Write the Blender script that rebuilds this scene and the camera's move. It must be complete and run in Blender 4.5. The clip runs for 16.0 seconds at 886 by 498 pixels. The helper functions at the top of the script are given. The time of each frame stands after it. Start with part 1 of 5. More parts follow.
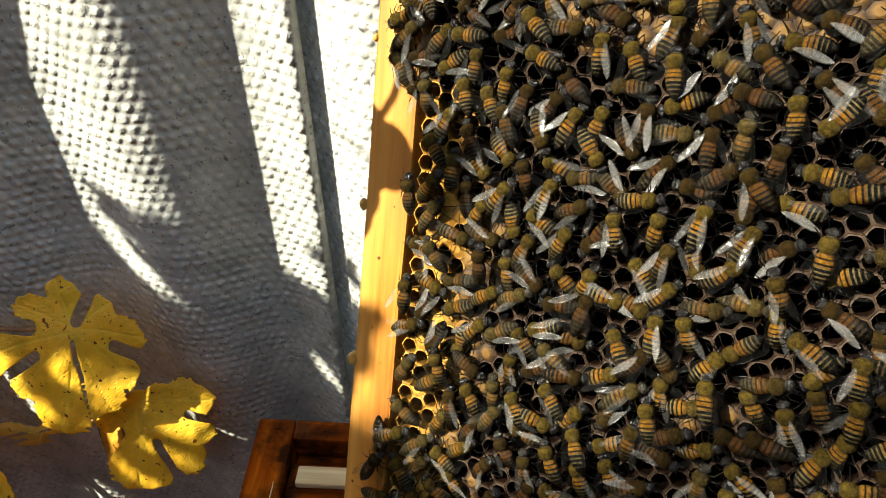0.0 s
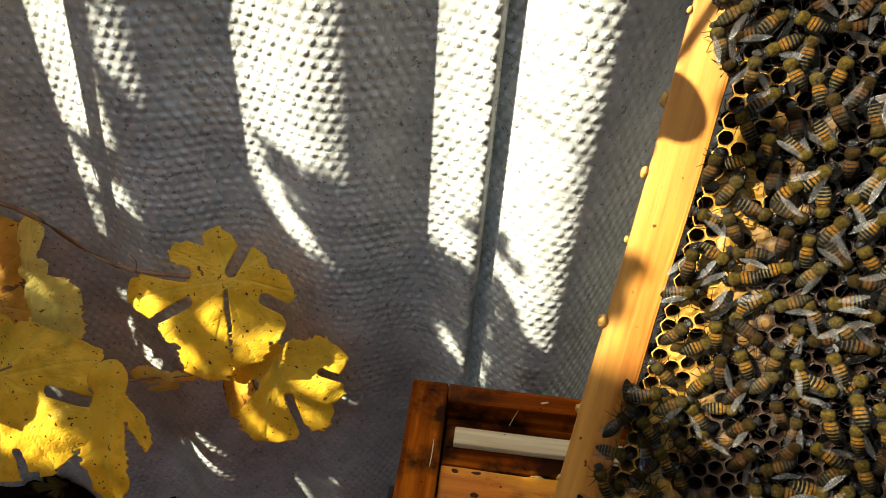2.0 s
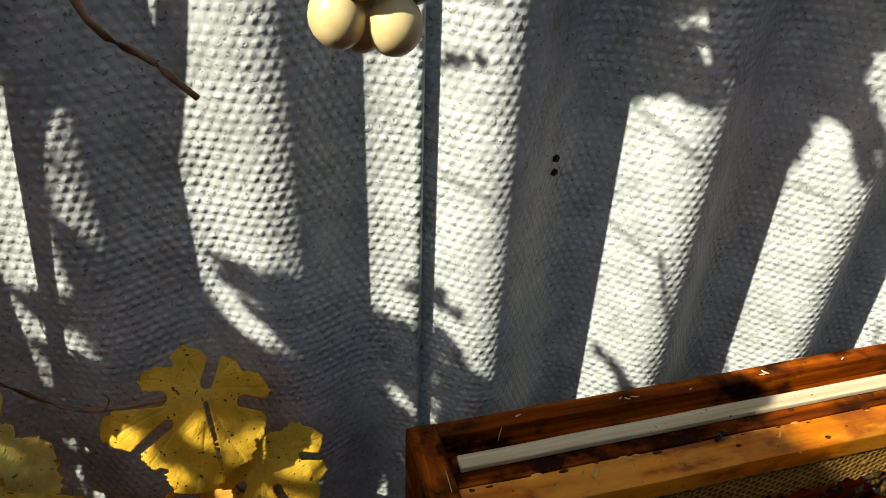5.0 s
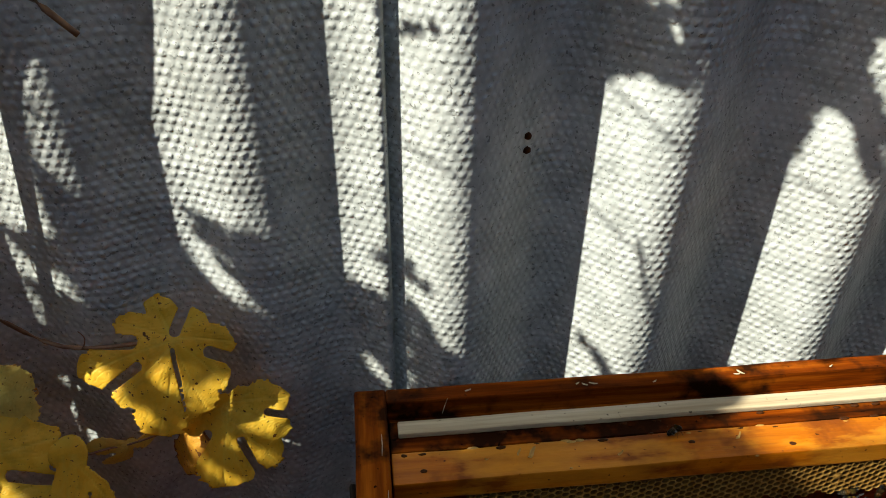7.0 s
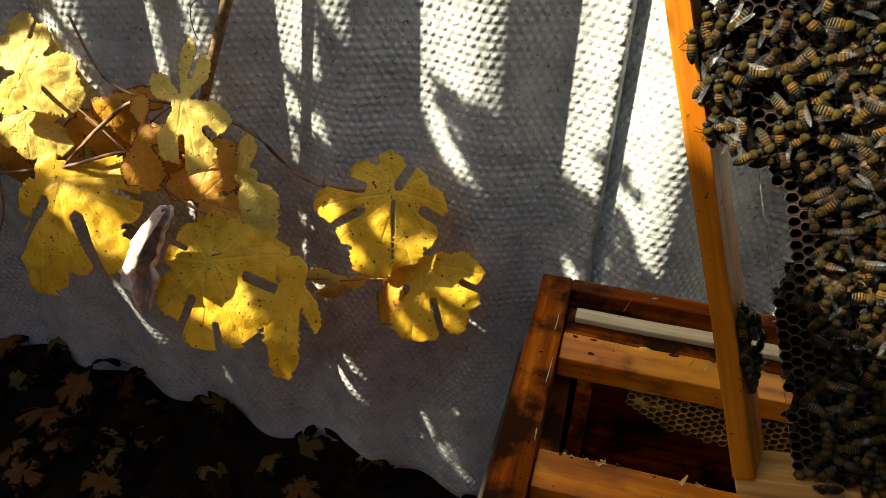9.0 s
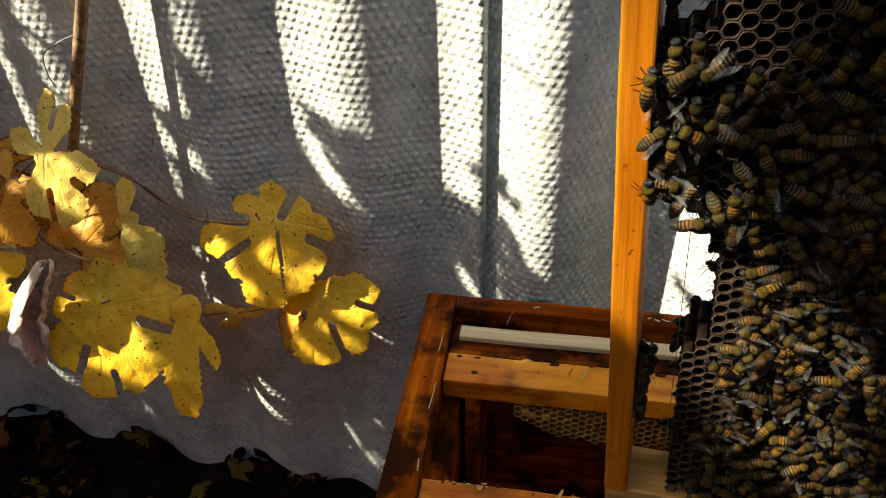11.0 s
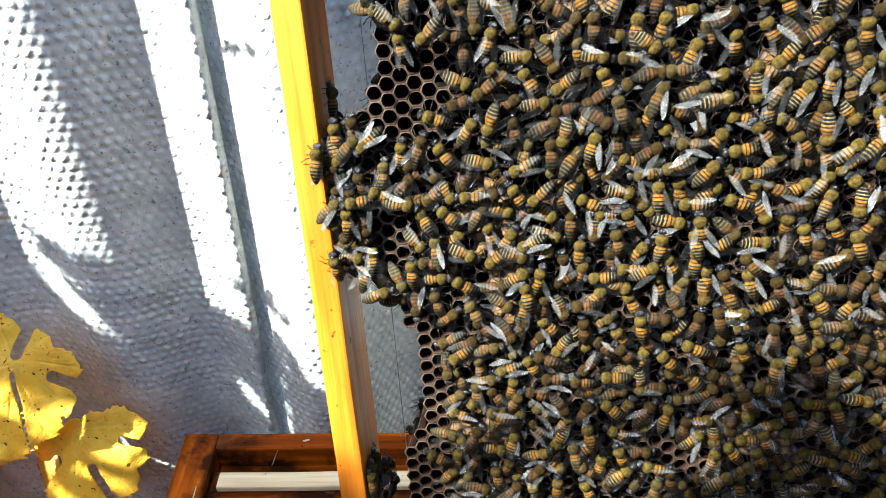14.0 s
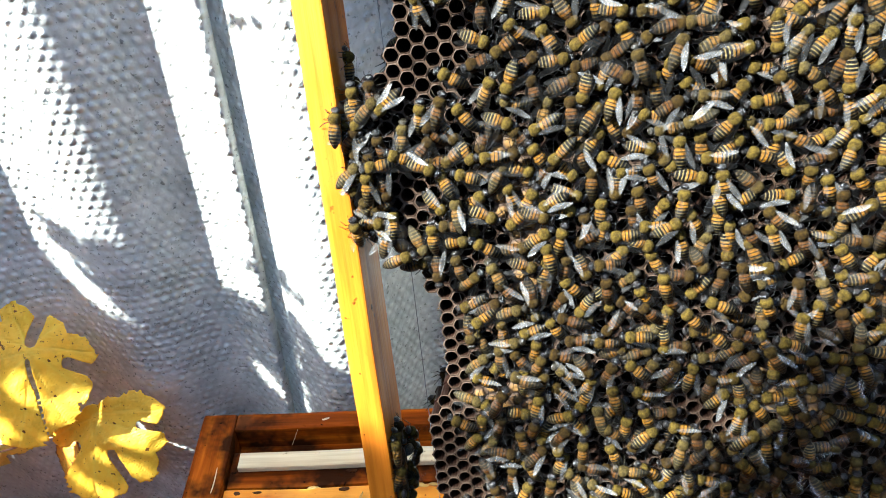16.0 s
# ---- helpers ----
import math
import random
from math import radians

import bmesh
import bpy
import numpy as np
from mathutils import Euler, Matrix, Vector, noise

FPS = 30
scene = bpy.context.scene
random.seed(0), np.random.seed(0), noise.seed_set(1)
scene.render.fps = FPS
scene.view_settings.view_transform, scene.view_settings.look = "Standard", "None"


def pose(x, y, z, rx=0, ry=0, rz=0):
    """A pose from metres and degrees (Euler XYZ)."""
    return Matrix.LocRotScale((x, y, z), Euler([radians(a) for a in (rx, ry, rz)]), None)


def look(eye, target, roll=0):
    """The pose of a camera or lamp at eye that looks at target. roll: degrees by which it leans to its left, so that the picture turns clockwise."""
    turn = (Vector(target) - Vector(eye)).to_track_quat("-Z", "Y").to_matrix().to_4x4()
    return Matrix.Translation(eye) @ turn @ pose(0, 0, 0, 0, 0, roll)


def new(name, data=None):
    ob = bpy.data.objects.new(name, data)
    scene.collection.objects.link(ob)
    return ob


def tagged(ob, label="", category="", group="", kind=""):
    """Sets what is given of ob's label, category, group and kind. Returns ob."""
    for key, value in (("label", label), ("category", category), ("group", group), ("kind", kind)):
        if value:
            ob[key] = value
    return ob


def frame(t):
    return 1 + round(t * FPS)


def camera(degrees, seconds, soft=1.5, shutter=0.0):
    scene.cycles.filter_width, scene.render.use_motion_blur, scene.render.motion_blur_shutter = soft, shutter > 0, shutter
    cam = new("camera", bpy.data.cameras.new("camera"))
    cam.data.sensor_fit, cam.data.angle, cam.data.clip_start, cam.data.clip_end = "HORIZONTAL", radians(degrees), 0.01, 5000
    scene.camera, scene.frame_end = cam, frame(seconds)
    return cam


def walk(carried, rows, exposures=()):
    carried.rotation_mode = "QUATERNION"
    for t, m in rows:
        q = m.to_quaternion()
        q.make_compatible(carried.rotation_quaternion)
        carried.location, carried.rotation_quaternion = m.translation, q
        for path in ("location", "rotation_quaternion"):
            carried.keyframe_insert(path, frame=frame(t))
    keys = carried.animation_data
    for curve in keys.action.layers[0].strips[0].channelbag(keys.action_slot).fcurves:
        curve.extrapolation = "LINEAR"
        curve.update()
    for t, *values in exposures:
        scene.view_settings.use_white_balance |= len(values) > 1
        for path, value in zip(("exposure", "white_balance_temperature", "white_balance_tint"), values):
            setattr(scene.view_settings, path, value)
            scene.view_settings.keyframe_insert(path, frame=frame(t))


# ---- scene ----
import collections

cam = camera(61.6, 16.0, soft=0.9)
# seconds, place, turn of the carried camera
PATH = [
    (0, 0.1087, -0.3427, 0.7215, 49.19, 0.34, 2.85),
    (0.5, 0.0776, -0.3515, 0.7250, 49.98, -1.36, 3.10),
    (1, 0.0445, -0.3581, 0.7177, 49.33, -3.05, 4.15),
    (1.5, 0.0304, -0.3659, 0.7161, 48.48, -3.40, 5.94),
    (2, 0.0188, -0.3683, 0.7154, 49.02, -2.90, 6.25),
    (2.5, 0.0054, -0.3738, 0.7185, 49.48, -3.01, 6.28),
    (3, -0.0060, -0.3888, 0.7278, 50.90, -3.56, 3.82),
    (3.5, -0.0313, -0.4074, 0.7407, 52.69, -3.32, -2.43),
    (4, -0.0701, -0.4250, 0.7489, 54.82, -2.95, -11.64),
    (4.2, -0.0894, -0.4217, 0.7548, 54.57, -2.46, -13.34),
    (6.3, -0.0470, -0.4379, 0.7378, 58.12, -1.21, -15.36),
    (6.5, -0.0259, -0.4408, 0.7372, 57.54, -1.20, -13.09),
    (7, 0.0044, -0.4579, 0.7364, 55.72, -0.62, -6.32),
    (7.5, 0.0058, -0.4708, 0.7481, 52.10, -1.10, 4.30),
    (8, 0.0104, -0.5075, 0.6928, 54.65, -1.86, 15.39),
    (8.2, 0.0134, -0.5210, 0.6768, 55.30, -2.27, 17.76),
    (10.3, 0.0503, -0.4894, 0.7212, 51.14, 1.57, 10.26),
    (10.5, 0.0554, -0.4891, 0.7197, 51.23, 2.03, 10.35),
    (11, 0.0707, -0.4822, 0.7227, 51.89, 1.50, 9.02),
    (11.5, 0.1038, -0.4549, 0.7356, 54.42, -0.86, 4.10),
    (12, 0.1449, -0.4215, 0.7511, 54.78, -1.29, -1.21),
    (12.5, 0.1542, -0.4143, 0.7521, 54.43, -1.09, -2.24),
    (13, 0.1531, -0.4137, 0.7486, 53.92, -0.73, -1.99),
    (13.5, 0.1483, -0.4037, 0.7404, 53.78, -0.39, -1.29),
    (14, 0.1464, -0.4033, 0.7449, 53.72, -0.27, -0.83),
    (14.5, 0.1402, -0.4060, 0.7404, 53.00, -0.34, -0.52),
    (15, 0.1354, -0.4060, 0.7383, 52.13, -0.33, -0.11),
    (15.5, 0.1373, -0.4036, 0.7367, 52.68, -0.31, -0.22),
    (16, 0.1392, -0.4012, 0.7371, 52.29, 1.27, -1.65),
]
EXPOSURES = [(t, stops, kelvin, 3) for t, stops, kelvin in ((0, 1.95, 7500), (3, 2.2, 7600), (3.5, 2.0, 7450), (4, 1.35, 7200), (6.5, 1.05, 6600), (7.5, 1.2, 6900), (8.2, 1.65, 7400), (11.3, 2.1, 7800), (12, 2.6, 7000), (12.5, 3.1, 6200), (13.2, 3.25, 5950), (16, 3.4, 5900))]
walk(cam, [(t, pose(x, y, z, rx, ry, rz)) for t, x, y, z, rx, ry, rz in PATH], EXPOSURES)

# ---- light: a low autumn sun that grazes the corrugated wall, and the open sky
SUN = Vector((-0.70, -0.235, 0.67)).normalized()
world = bpy.data.worlds.new("sky")
world.use_nodes = True
scene.world = world
sky = world.node_tree.nodes.new("ShaderNodeTexSky")
sky.sky_type, sky.sun_disc = "NISHITA", False
sky.sun_elevation = math.asin(SUN.z)
sky.sun_rotation = math.atan2(SUN.x, SUN.y)
world.node_tree.links.new(sky.outputs[0], world.node_tree.nodes["Background"].inputs[0])
world.node_tree.nodes["Background"].inputs[1].default_value = 0.12
sun = new("sun", bpy.data.lights.new("sun", "SUN"))
sun.data.energy, sun.data.angle, sun.data.color = 5.0, radians(0.55), (1.0, 0.975, 0.93)
sun.matrix_world = look(SUN * 5, (0, 0, 0))


# ---- small builders
def mesh_of(name, verts, faces, mats, smooth=False, attrs=None):
    me = bpy.data.meshes.new(name)
    me.from_pydata([tuple(v) for v in verts], [], [tuple(f) for f in faces])
    for m in mats if isinstance(mats, (list, tuple)) else [mats]:
        me.materials.append(m)
    for key, values in (attrs or {}).items():
        me.attributes.new(key, "FLOAT", "POINT").data.foreach_set("value", np.asarray(values, np.float32))
    if smooth:
        me.polygons.foreach_set("use_smooth", [True] * len(me.polygons))
    me.update()
    return me


def empty(name, m=None):
    ob = new(name)
    ob.empty_display_size = 0.02
    if m is not None:
        ob.matrix_world = m
    return ob


def part(name, data, parent=None, label="", m=None, kind=""):
    ob = new(name, data)
    if parent is not None:
        ob.parent = parent
    if m is not None:
        ob.matrix_basis = m
    return tagged(ob, label=label, kind=kind)


def from_bm(name, bm, mat, smooth=False):
    bmesh.ops.recalc_face_normals(bm, faces=bm.faces)
    me = bpy.data.meshes.new(name)
    bm.to_mesh(me)
    bm.free()
    me.materials.append(mat)
    if smooth:
        me.polygons.foreach_set("use_smooth", [True] * len(me.polygons))
    return me


def worn_board(name, lo, hi, mat, bevel=0.0015, cuts=14, wobble=0.0004, seed=0):
    """A board between two corners, its long axis cut and slightly uneven, its edges rounded."""
    lo, hi = Vector(lo), Vector(hi)
    bm = bmesh.new()
    bmesh.ops.create_cube(bm, size=1.0, matrix=Matrix.Translation((lo + hi) / 2) @ Matrix.Diagonal((*(hi - lo), 1)))
    size = hi - lo
    long = max(range(3), key=lambda n: size[n])
    edges = [e for e in bm.edges if abs((e.verts[0].co - e.verts[1].co)[long]) > size[long] * 0.5]
    bmesh.ops.subdivide_edges(bm, edges=edges, cuts=cuts, use_grid_fill=True)
    for v in bm.verts:
        q = v.co * 23 + Vector((seed * 7.3, 0, 0))
        v.co += Vector((noise.noise(q), noise.noise(q + Vector((9, 0, 0))), noise.noise(q + Vector((0, 9, 0))))) * wobble
    sharp = [e for e in bm.edges if len(e.link_faces) == 2 and e.calc_face_angle() > 1.0]
    bmesh.ops.bevel(bm, geom=sharp, offset=bevel, segments=2, affect="EDGES", profile=0.6)
    return from_bm(name, bm, mat)


def tube(points, radius, sides=6, taper=1.0):
    """Verts and faces of a round stem along points, its radius going to radius * taper."""
    pts = [Vector(p) for p in points]
    verts, faces = [], []
    for n, p in enumerate(pts):
        d = (pts[min(n + 1, len(pts) - 1)] - pts[max(n - 1, 0)]).normalized()
        a = d.orthogonal().normalized()
        b = d.cross(a)
        r = radius * (1 + (taper - 1) * n / (len(pts) - 1))
        for k in range(sides):
            w = 2 * math.pi * k / sides
            verts.append(p + (a * math.cos(w) + b * math.sin(w)) * r)
    for n in range(len(pts) - 1):
        for k in range(sides):
            faces.append((n * sides + k, n * sides + (k + 1) % sides, (n + 1) * sides + (k + 1) % sides, (n + 1) * sides + k))
    faces.append(tuple(range(sides))[::-1])
    faces.append(tuple((len(pts) - 1) * sides + k for k in range(sides)))
    return verts, faces


def joined(pieces):
    verts, faces = [], []
    for v, f in pieces:
        faces += [tuple(i + len(verts) for i in face) for face in f]
        verts += list(v)
    return verts, faces


# ---- materials
def material(name):
    m = bpy.data.materials.new(name)
    m.use_nodes = True
    return m, m.node_tree, m.node_tree.nodes["Principled BSDF"]


def add(nt, kind, **inputs):
    n = nt.nodes.new(kind)
    for key, value in inputs.items():
        n.inputs[key.replace("_", " ")].default_value = value
    return n


def ramp(nt, source, stops):
    n = nt.nodes.new("ShaderNodeValToRGB")
    while len(n.color_ramp.elements) < len(stops):
        n.color_ramp.elements.new(0.5)
    for e, (at, colour) in zip(n.color_ramp.elements, stops):
        e.position, e.color = at, (*colour, 1)
    nt.links.new(source, n.inputs[0])
    return n


def blend(nt, how, fac, a, b):
    n = nt.nodes.new("ShaderNodeMix")
    n.data_type, n.blend_type = "RGBA", how
    for socket, value in ((n.inputs[0], fac), (n.inputs[6], a), (n.inputs[7], b)):
        if hasattr(value, "links"):
            nt.links.new(value, socket)
        else:
            socket.default_value = value if isinstance(value, (int, float)) else (*value, 1)
    return n.outputs[2]


def sums(nt, op, a, b=0.0, c=0.0):
    n = nt.nodes.new("ShaderNodeMath")
    n.operation = op
    for socket, value in zip(n.inputs, (a, b, c)):
        if hasattr(value, "links"):
            nt.links.new(value, socket)
        else:
            socket.default_value = value
    return n.outputs[0]


def coords(nt, scale=(1, 1, 1)):
    c = nt.nodes.new("ShaderNodeTexCoord")
    m = nt.nodes.new("ShaderNodeMapping")
    m.inputs["Scale"].default_value = scale
    nt.links.new(c.outputs["Object"], m.inputs[0])
    return m.outputs[0]


def noise_at(nt, vec, scale, detail=4, rough=0.55):
    n = add(nt, "ShaderNodeTexNoise", Scale=scale, Detail=detail, Roughness=rough)
    nt.links.new(vec, n.inputs["Vector"])
    return n.outputs["Fac"]


def bumped(nt, bsdf, height, distance, strength=1.0):
    b = add(nt, "ShaderNodeBump", Strength=strength, Distance=distance)
    nt.links.new(height, b.inputs["Height"])
    nt.links.new(b.outputs[0], bsdf.inputs["Normal"])
    return b


def wood(name, dark, mid, light, rough=0.55, along=0, stain=None, gloss=0.4, wax=None):
    """Sawn wood with its grain along an axis; stain: a second colour in patches; wax: a pale film, scraped thin in places."""
    m, nt, bsdf = material(name)
    scale = [60.0, 60.0, 60.0]
    scale[along] = 4.0
    stretched = coords(nt, scale)
    fine = [420.0, 420.0, 420.0]
    fine[along] = 14.0
    grain = noise_at(nt, stretched, 1.6, 5, 0.6)
    fibre = noise_at(nt, coords(nt, fine), 1.0, 3, 0.6)
    plain = coords(nt)
    patches = noise_at(nt, plain, 26, 4, 0.6)
    c = ramp(nt, grain, [(0.28, dark), (0.5, mid), (0.75, light)]).outputs[0]
    c = blend(nt, "MULTIPLY", 0.55, c, ramp(nt, fibre, [(0.3, (0.62, 0.58, 0.54)), (0.6, (1, 1, 1))]).outputs[0])
    if stain:
        c = blend(nt, "MIX", ramp(nt, patches, [(0.46, (0, 0, 0)), (0.6, (1, 1, 1))]).outputs[0], c, stain)
    if wax:
        smear = [34.0, 34.0, 34.0]
        smear[along] = 11.0
        c = blend(nt, "MIX", ramp(nt, noise_at(nt, coords(nt, smear), 1.0, 5, 0.62), [(0.48, (0, 0, 0)), (0.54, (0.5,) * 3), (0.64, (0.85,) * 3)]).outputs[0], c, wax)
    specks = ramp(nt, noise_at(nt, plain, 240, 2, 0.5), [(0.70, (0, 0, 0)), (0.76, (1, 1, 1))]).outputs[0]
    c = blend(nt, "MIX", specks, c, tuple(v * 0.35 for v in dark))
    nt.links.new(c, bsdf.inputs["Base Color"])
    bsdf.inputs["Specular IOR Level"].default_value = gloss
    r = ramp(nt, patches, [(0.3, (rough - 0.12,) * 3), (0.7, (rough + 0.15,) * 3)])
    nt.links.new(r.outputs[0], bsdf.inputs["Roughness"])
    bumped(nt, bsdf, sums(nt, "ADD", sums(nt, "MULTIPLY", grain, 0.6), sums(nt, "MULTIPLY", fibre, 0.6)), 0.0006, 0.7)
    return m


def cement_material():
    """Grey fibre cement, with the pressed waffle of raised dots that its mould left, and dark specks."""
    m, nt, bsdf = material("fibre cement")
    p = coords(nt)
    xyz = nt.nodes.new("ShaderNodeSeparateXYZ")
    arc = nt.nodes.new("ShaderNodeAttribute")
    arc.attribute_name = "arc"
    nt.links.new(p, xyz.inputs[0])
    wob = noise_at(nt, p, 60, 3, 0.6)
    row = sums(nt, "ADD", sums(nt, "DIVIDE", xyz.outputs[2], 0.0066), sums(nt, "MULTIPLY", wob, 0.5))
    shift = sums(nt, "MULTIPLY", sums(nt, "MODULO", sums(nt, "FLOOR", row), 2.0), 0.5)
    col = sums(nt, "ADD", sums(nt, "ADD", sums(nt, "DIVIDE", arc.outputs["Fac"], 0.0074), shift), sums(nt, "MULTIPLY", wob, 0.5))
    du = sums(nt, "SUBTRACT", sums(nt, "FRACT", col), 0.5)
    dv = sums(nt, "MULTIPLY", sums(nt, "SUBTRACT", sums(nt, "FRACT", row), 0.5), 0.92)
    away = sums(nt, "SQRT", sums(nt, "ADD", sums(nt, "MULTIPLY", du, du), sums(nt, "MULTIPLY", dv, dv)))
    waffle = ramp(nt, away, [(0.06, (1,) * 3), (0.24, (0.62,) * 3), (0.40, (0.10,) * 3), (0.50, (0,) * 3)]).outputs[0]
    worn = ramp(nt, noise_at(nt, p, 9, 4, 0.6), [(0.32, (0.35,) * 3), (0.6, (1.0,) * 3)]).outputs[0]
    worn = sums(nt, "MULTIPLY", worn, ramp(nt, noise_at(nt, p, 130, 2, 0.5), [(0.35, (0.35,) * 3), (0.6, (1.0,) * 3)]).outputs[0])
    dots = sums(nt, "MULTIPLY", waffle, worn)
    pits = ramp(nt, noise_at(nt, p, 210, 3, 0.55), [(0.30, (0,) * 3), (0.37, (1,) * 3)]).outputs[0]
    mottled = noise_at(nt, p, 34, 6, 0.65)
    broad = noise_at(nt, p, 5, 4, 0.6)
    c = ramp(nt, mottled, [(0.3, (0.325, 0.340, 0.318)), (0.52, (0.475, 0.492, 0.462)), (0.75, (0.62, 0.638, 0.602))]).outputs[0]
    c = blend(nt, "MULTIPLY", 1.0, c, ramp(nt, broad, [(0.3, (0.82, 0.80, 0.77)), (0.7, (1, 1, 1))]).outputs[0])
    c = blend(nt, "MULTIPLY", 0.6, c, ramp(nt, noise_at(nt, p, 330, 2, 0.5), [(0.30, (0.12, 0.11, 0.10)), (0.37, (1, 1, 1))]).outputs[0])
    # relief shading of the dots painted into the colour: tips paler, hollows darker
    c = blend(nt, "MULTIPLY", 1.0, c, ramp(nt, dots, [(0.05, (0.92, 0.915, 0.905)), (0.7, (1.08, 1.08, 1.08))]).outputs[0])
    nt.links.new(c, bsdf.inputs["Base Color"])
    bsdf.inputs["Roughness"].default_value = 0.62
    bsdf.inputs["Specular IOR Level"].default_value = 0.35
    h = sums(nt, "ADD", dots, sums(nt, "MULTIPLY", pits, 0.22))
    h = sums(nt, "ADD", h, sums(nt, "MULTIPLY", noise_at(nt, p, 190, 4, 0.65), 0.36))
    bumped(nt, bsdf, h, 0.0015, 1.0)
    return m


def wax_material():
    """Beeswax: pale yellow where it holds honey, brown where brood was raised; the rims are lighter, the shade inside
    the cells is painted near black.
    """
    m, nt, bsdf = material("beeswax")
    pale = nt.nodes.new("ShaderNodeAttribute")
    pale.attribute_name = "pale"
    rim = nt.nodes.new("ShaderNodeAttribute")
    rim.attribute_name = "rim"
    p = coords(nt)
    n = noise_at(nt, p, 160, 4, 0.6)
    # near-black tone also carries the shade deep in the cells
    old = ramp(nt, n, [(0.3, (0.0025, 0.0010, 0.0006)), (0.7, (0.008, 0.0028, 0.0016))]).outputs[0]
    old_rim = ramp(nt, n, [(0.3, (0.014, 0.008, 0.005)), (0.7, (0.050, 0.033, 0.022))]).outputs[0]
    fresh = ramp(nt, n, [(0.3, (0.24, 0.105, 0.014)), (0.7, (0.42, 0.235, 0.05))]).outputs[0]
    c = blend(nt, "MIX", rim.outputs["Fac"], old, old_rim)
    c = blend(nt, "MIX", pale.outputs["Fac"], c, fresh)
    nt.links.new(c, bsdf.inputs["Base Color"])
    bsdf.inputs["Roughness"].default_value = 0.5
    bsdf.inputs["Specular IOR Level"].default_value = 0.05
    bumped(nt, bsdf, n, 0.0006, 0.8)
    return m


def bee_material():
    """Fuzzy tan thorax, banded amber and black abdomen, black head; seg runs along the body."""
    m, nt, bsdf = material("honeybee body")
    seg = nt.nodes.new("ShaderNodeAttribute")
    seg.attribute_name = "seg"
    own = nt.nodes.new("ShaderNodeAttribute")
    own.attribute_name = "own"
    info = nt.nodes.new("ShaderNodeObjectInfo")
    rnd = sums(nt, "FRACT", sums(nt, "ADD", own.outputs["Fac"], info.outputs["Random"]))
    amber, dark, tan, fur = (0.130, 0.058, 0.0032), (0.0010, 0.0008, 0.0006), (0.100, 0.076, 0.030), (0.054, 0.037, 0.0056)
    body = ramp(nt, seg.outputs["Fac"], [
        (0.0, dark), (0.095, dark), (0.102, (0.06, 0.045, 0.02)), (0.118, (0.06, 0.045, 0.02)), (0.126, dark), (0.172, dark), (0.179, tan), (0.198, tan), (0.206, dark), (0.250, dark), (0.257, tan), (0.278, tan), (0.286, dark),
        (0.328, dark), (0.336, tan), (0.356, (0.11, 0.062, 0.014)), (0.374, amber), (0.384, dark), (0.408, dark), (0.418, amber), (0.468, amber), (0.478, dark), (0.494, dark), (0.505, amber), (0.545, (0.092, 0.044, 0.004)), (0.575, (0.034, 0.020, 0.0040)),
        (0.62, fur), (0.72, (0.036, 0.024, 0.0042)), (0.81, fur), (0.86, (0.016, 0.010, 0.003)), (0.88, dark), (1.0, (0.006, 0.004, 0.003))]).outputs[0]
    shine = ramp(nt, seg.outputs["Fac"], [(0.0, (0.13,) * 3), (0.54, (0.13,) * 3), (0.58, (0.06,) * 3), (0.84, (0.06,) * 3), (0.88, (0.40,) * 3)])
    nt.links.new(shine.outputs[0], bsdf.inputs["Specular IOR Level"])
    darker = blend(nt, "MULTIPLY", 1.0, body, (0.36, 0.30, 0.26))
    grey = blend(nt, "MIX", 0.4, body, (0.034, 0.028, 0.014))
    c = blend(nt, "MIX", ramp(nt, rnd, [(0.35, (0,) * 3), (0.6, (1,) * 3)]).outputs[0], body, darker)
    c = blend(nt, "MIX", ramp(nt, rnd, [(0.78, (0,) * 3), (0.95, (1,) * 3)]).outputs[0], c, grey)
    p = coords(nt)
    tufts = noise_at(nt, p, 900, 3, 0.7)
    c = blend(nt, "MULTIPLY", 1.0, c, ramp(nt, tufts, [(0.36, (0.45, 0.42, 0.38)), (0.60, (1.12, 1.1, 1.05))]).outputs[0])
    fuzz = noise_at(nt, p, 2600, 3, 0.7)
    c = blend(nt, "MULTIPLY", 0.7, c, ramp(nt, fuzz, [(0.3, (0.35,) * 3), (0.65, (1.35,) * 3)]).outputs[0])
    nt.links.new(c, bsdf.inputs["Base Color"])
    rough = ramp(nt, seg.outputs["Fac"], [(0.0, (0.34,) * 3), (0.54, (0.38,) * 3), (0.58, (0.85,) * 3), (0.84, (0.85,) * 3), (0.88, (0.28,) * 3)])
    nt.links.new(rough.outputs[0], bsdf.inputs["Roughness"])
    bsdf.inputs["Sheen Weight"].default_value = 0.0
    bsdf.inputs["Sheen Tint"].default_value = (0.9, 0.75, 0.45, 1)
    bumped(nt, bsdf, fuzz, 0.0006, 0.9)
    return m


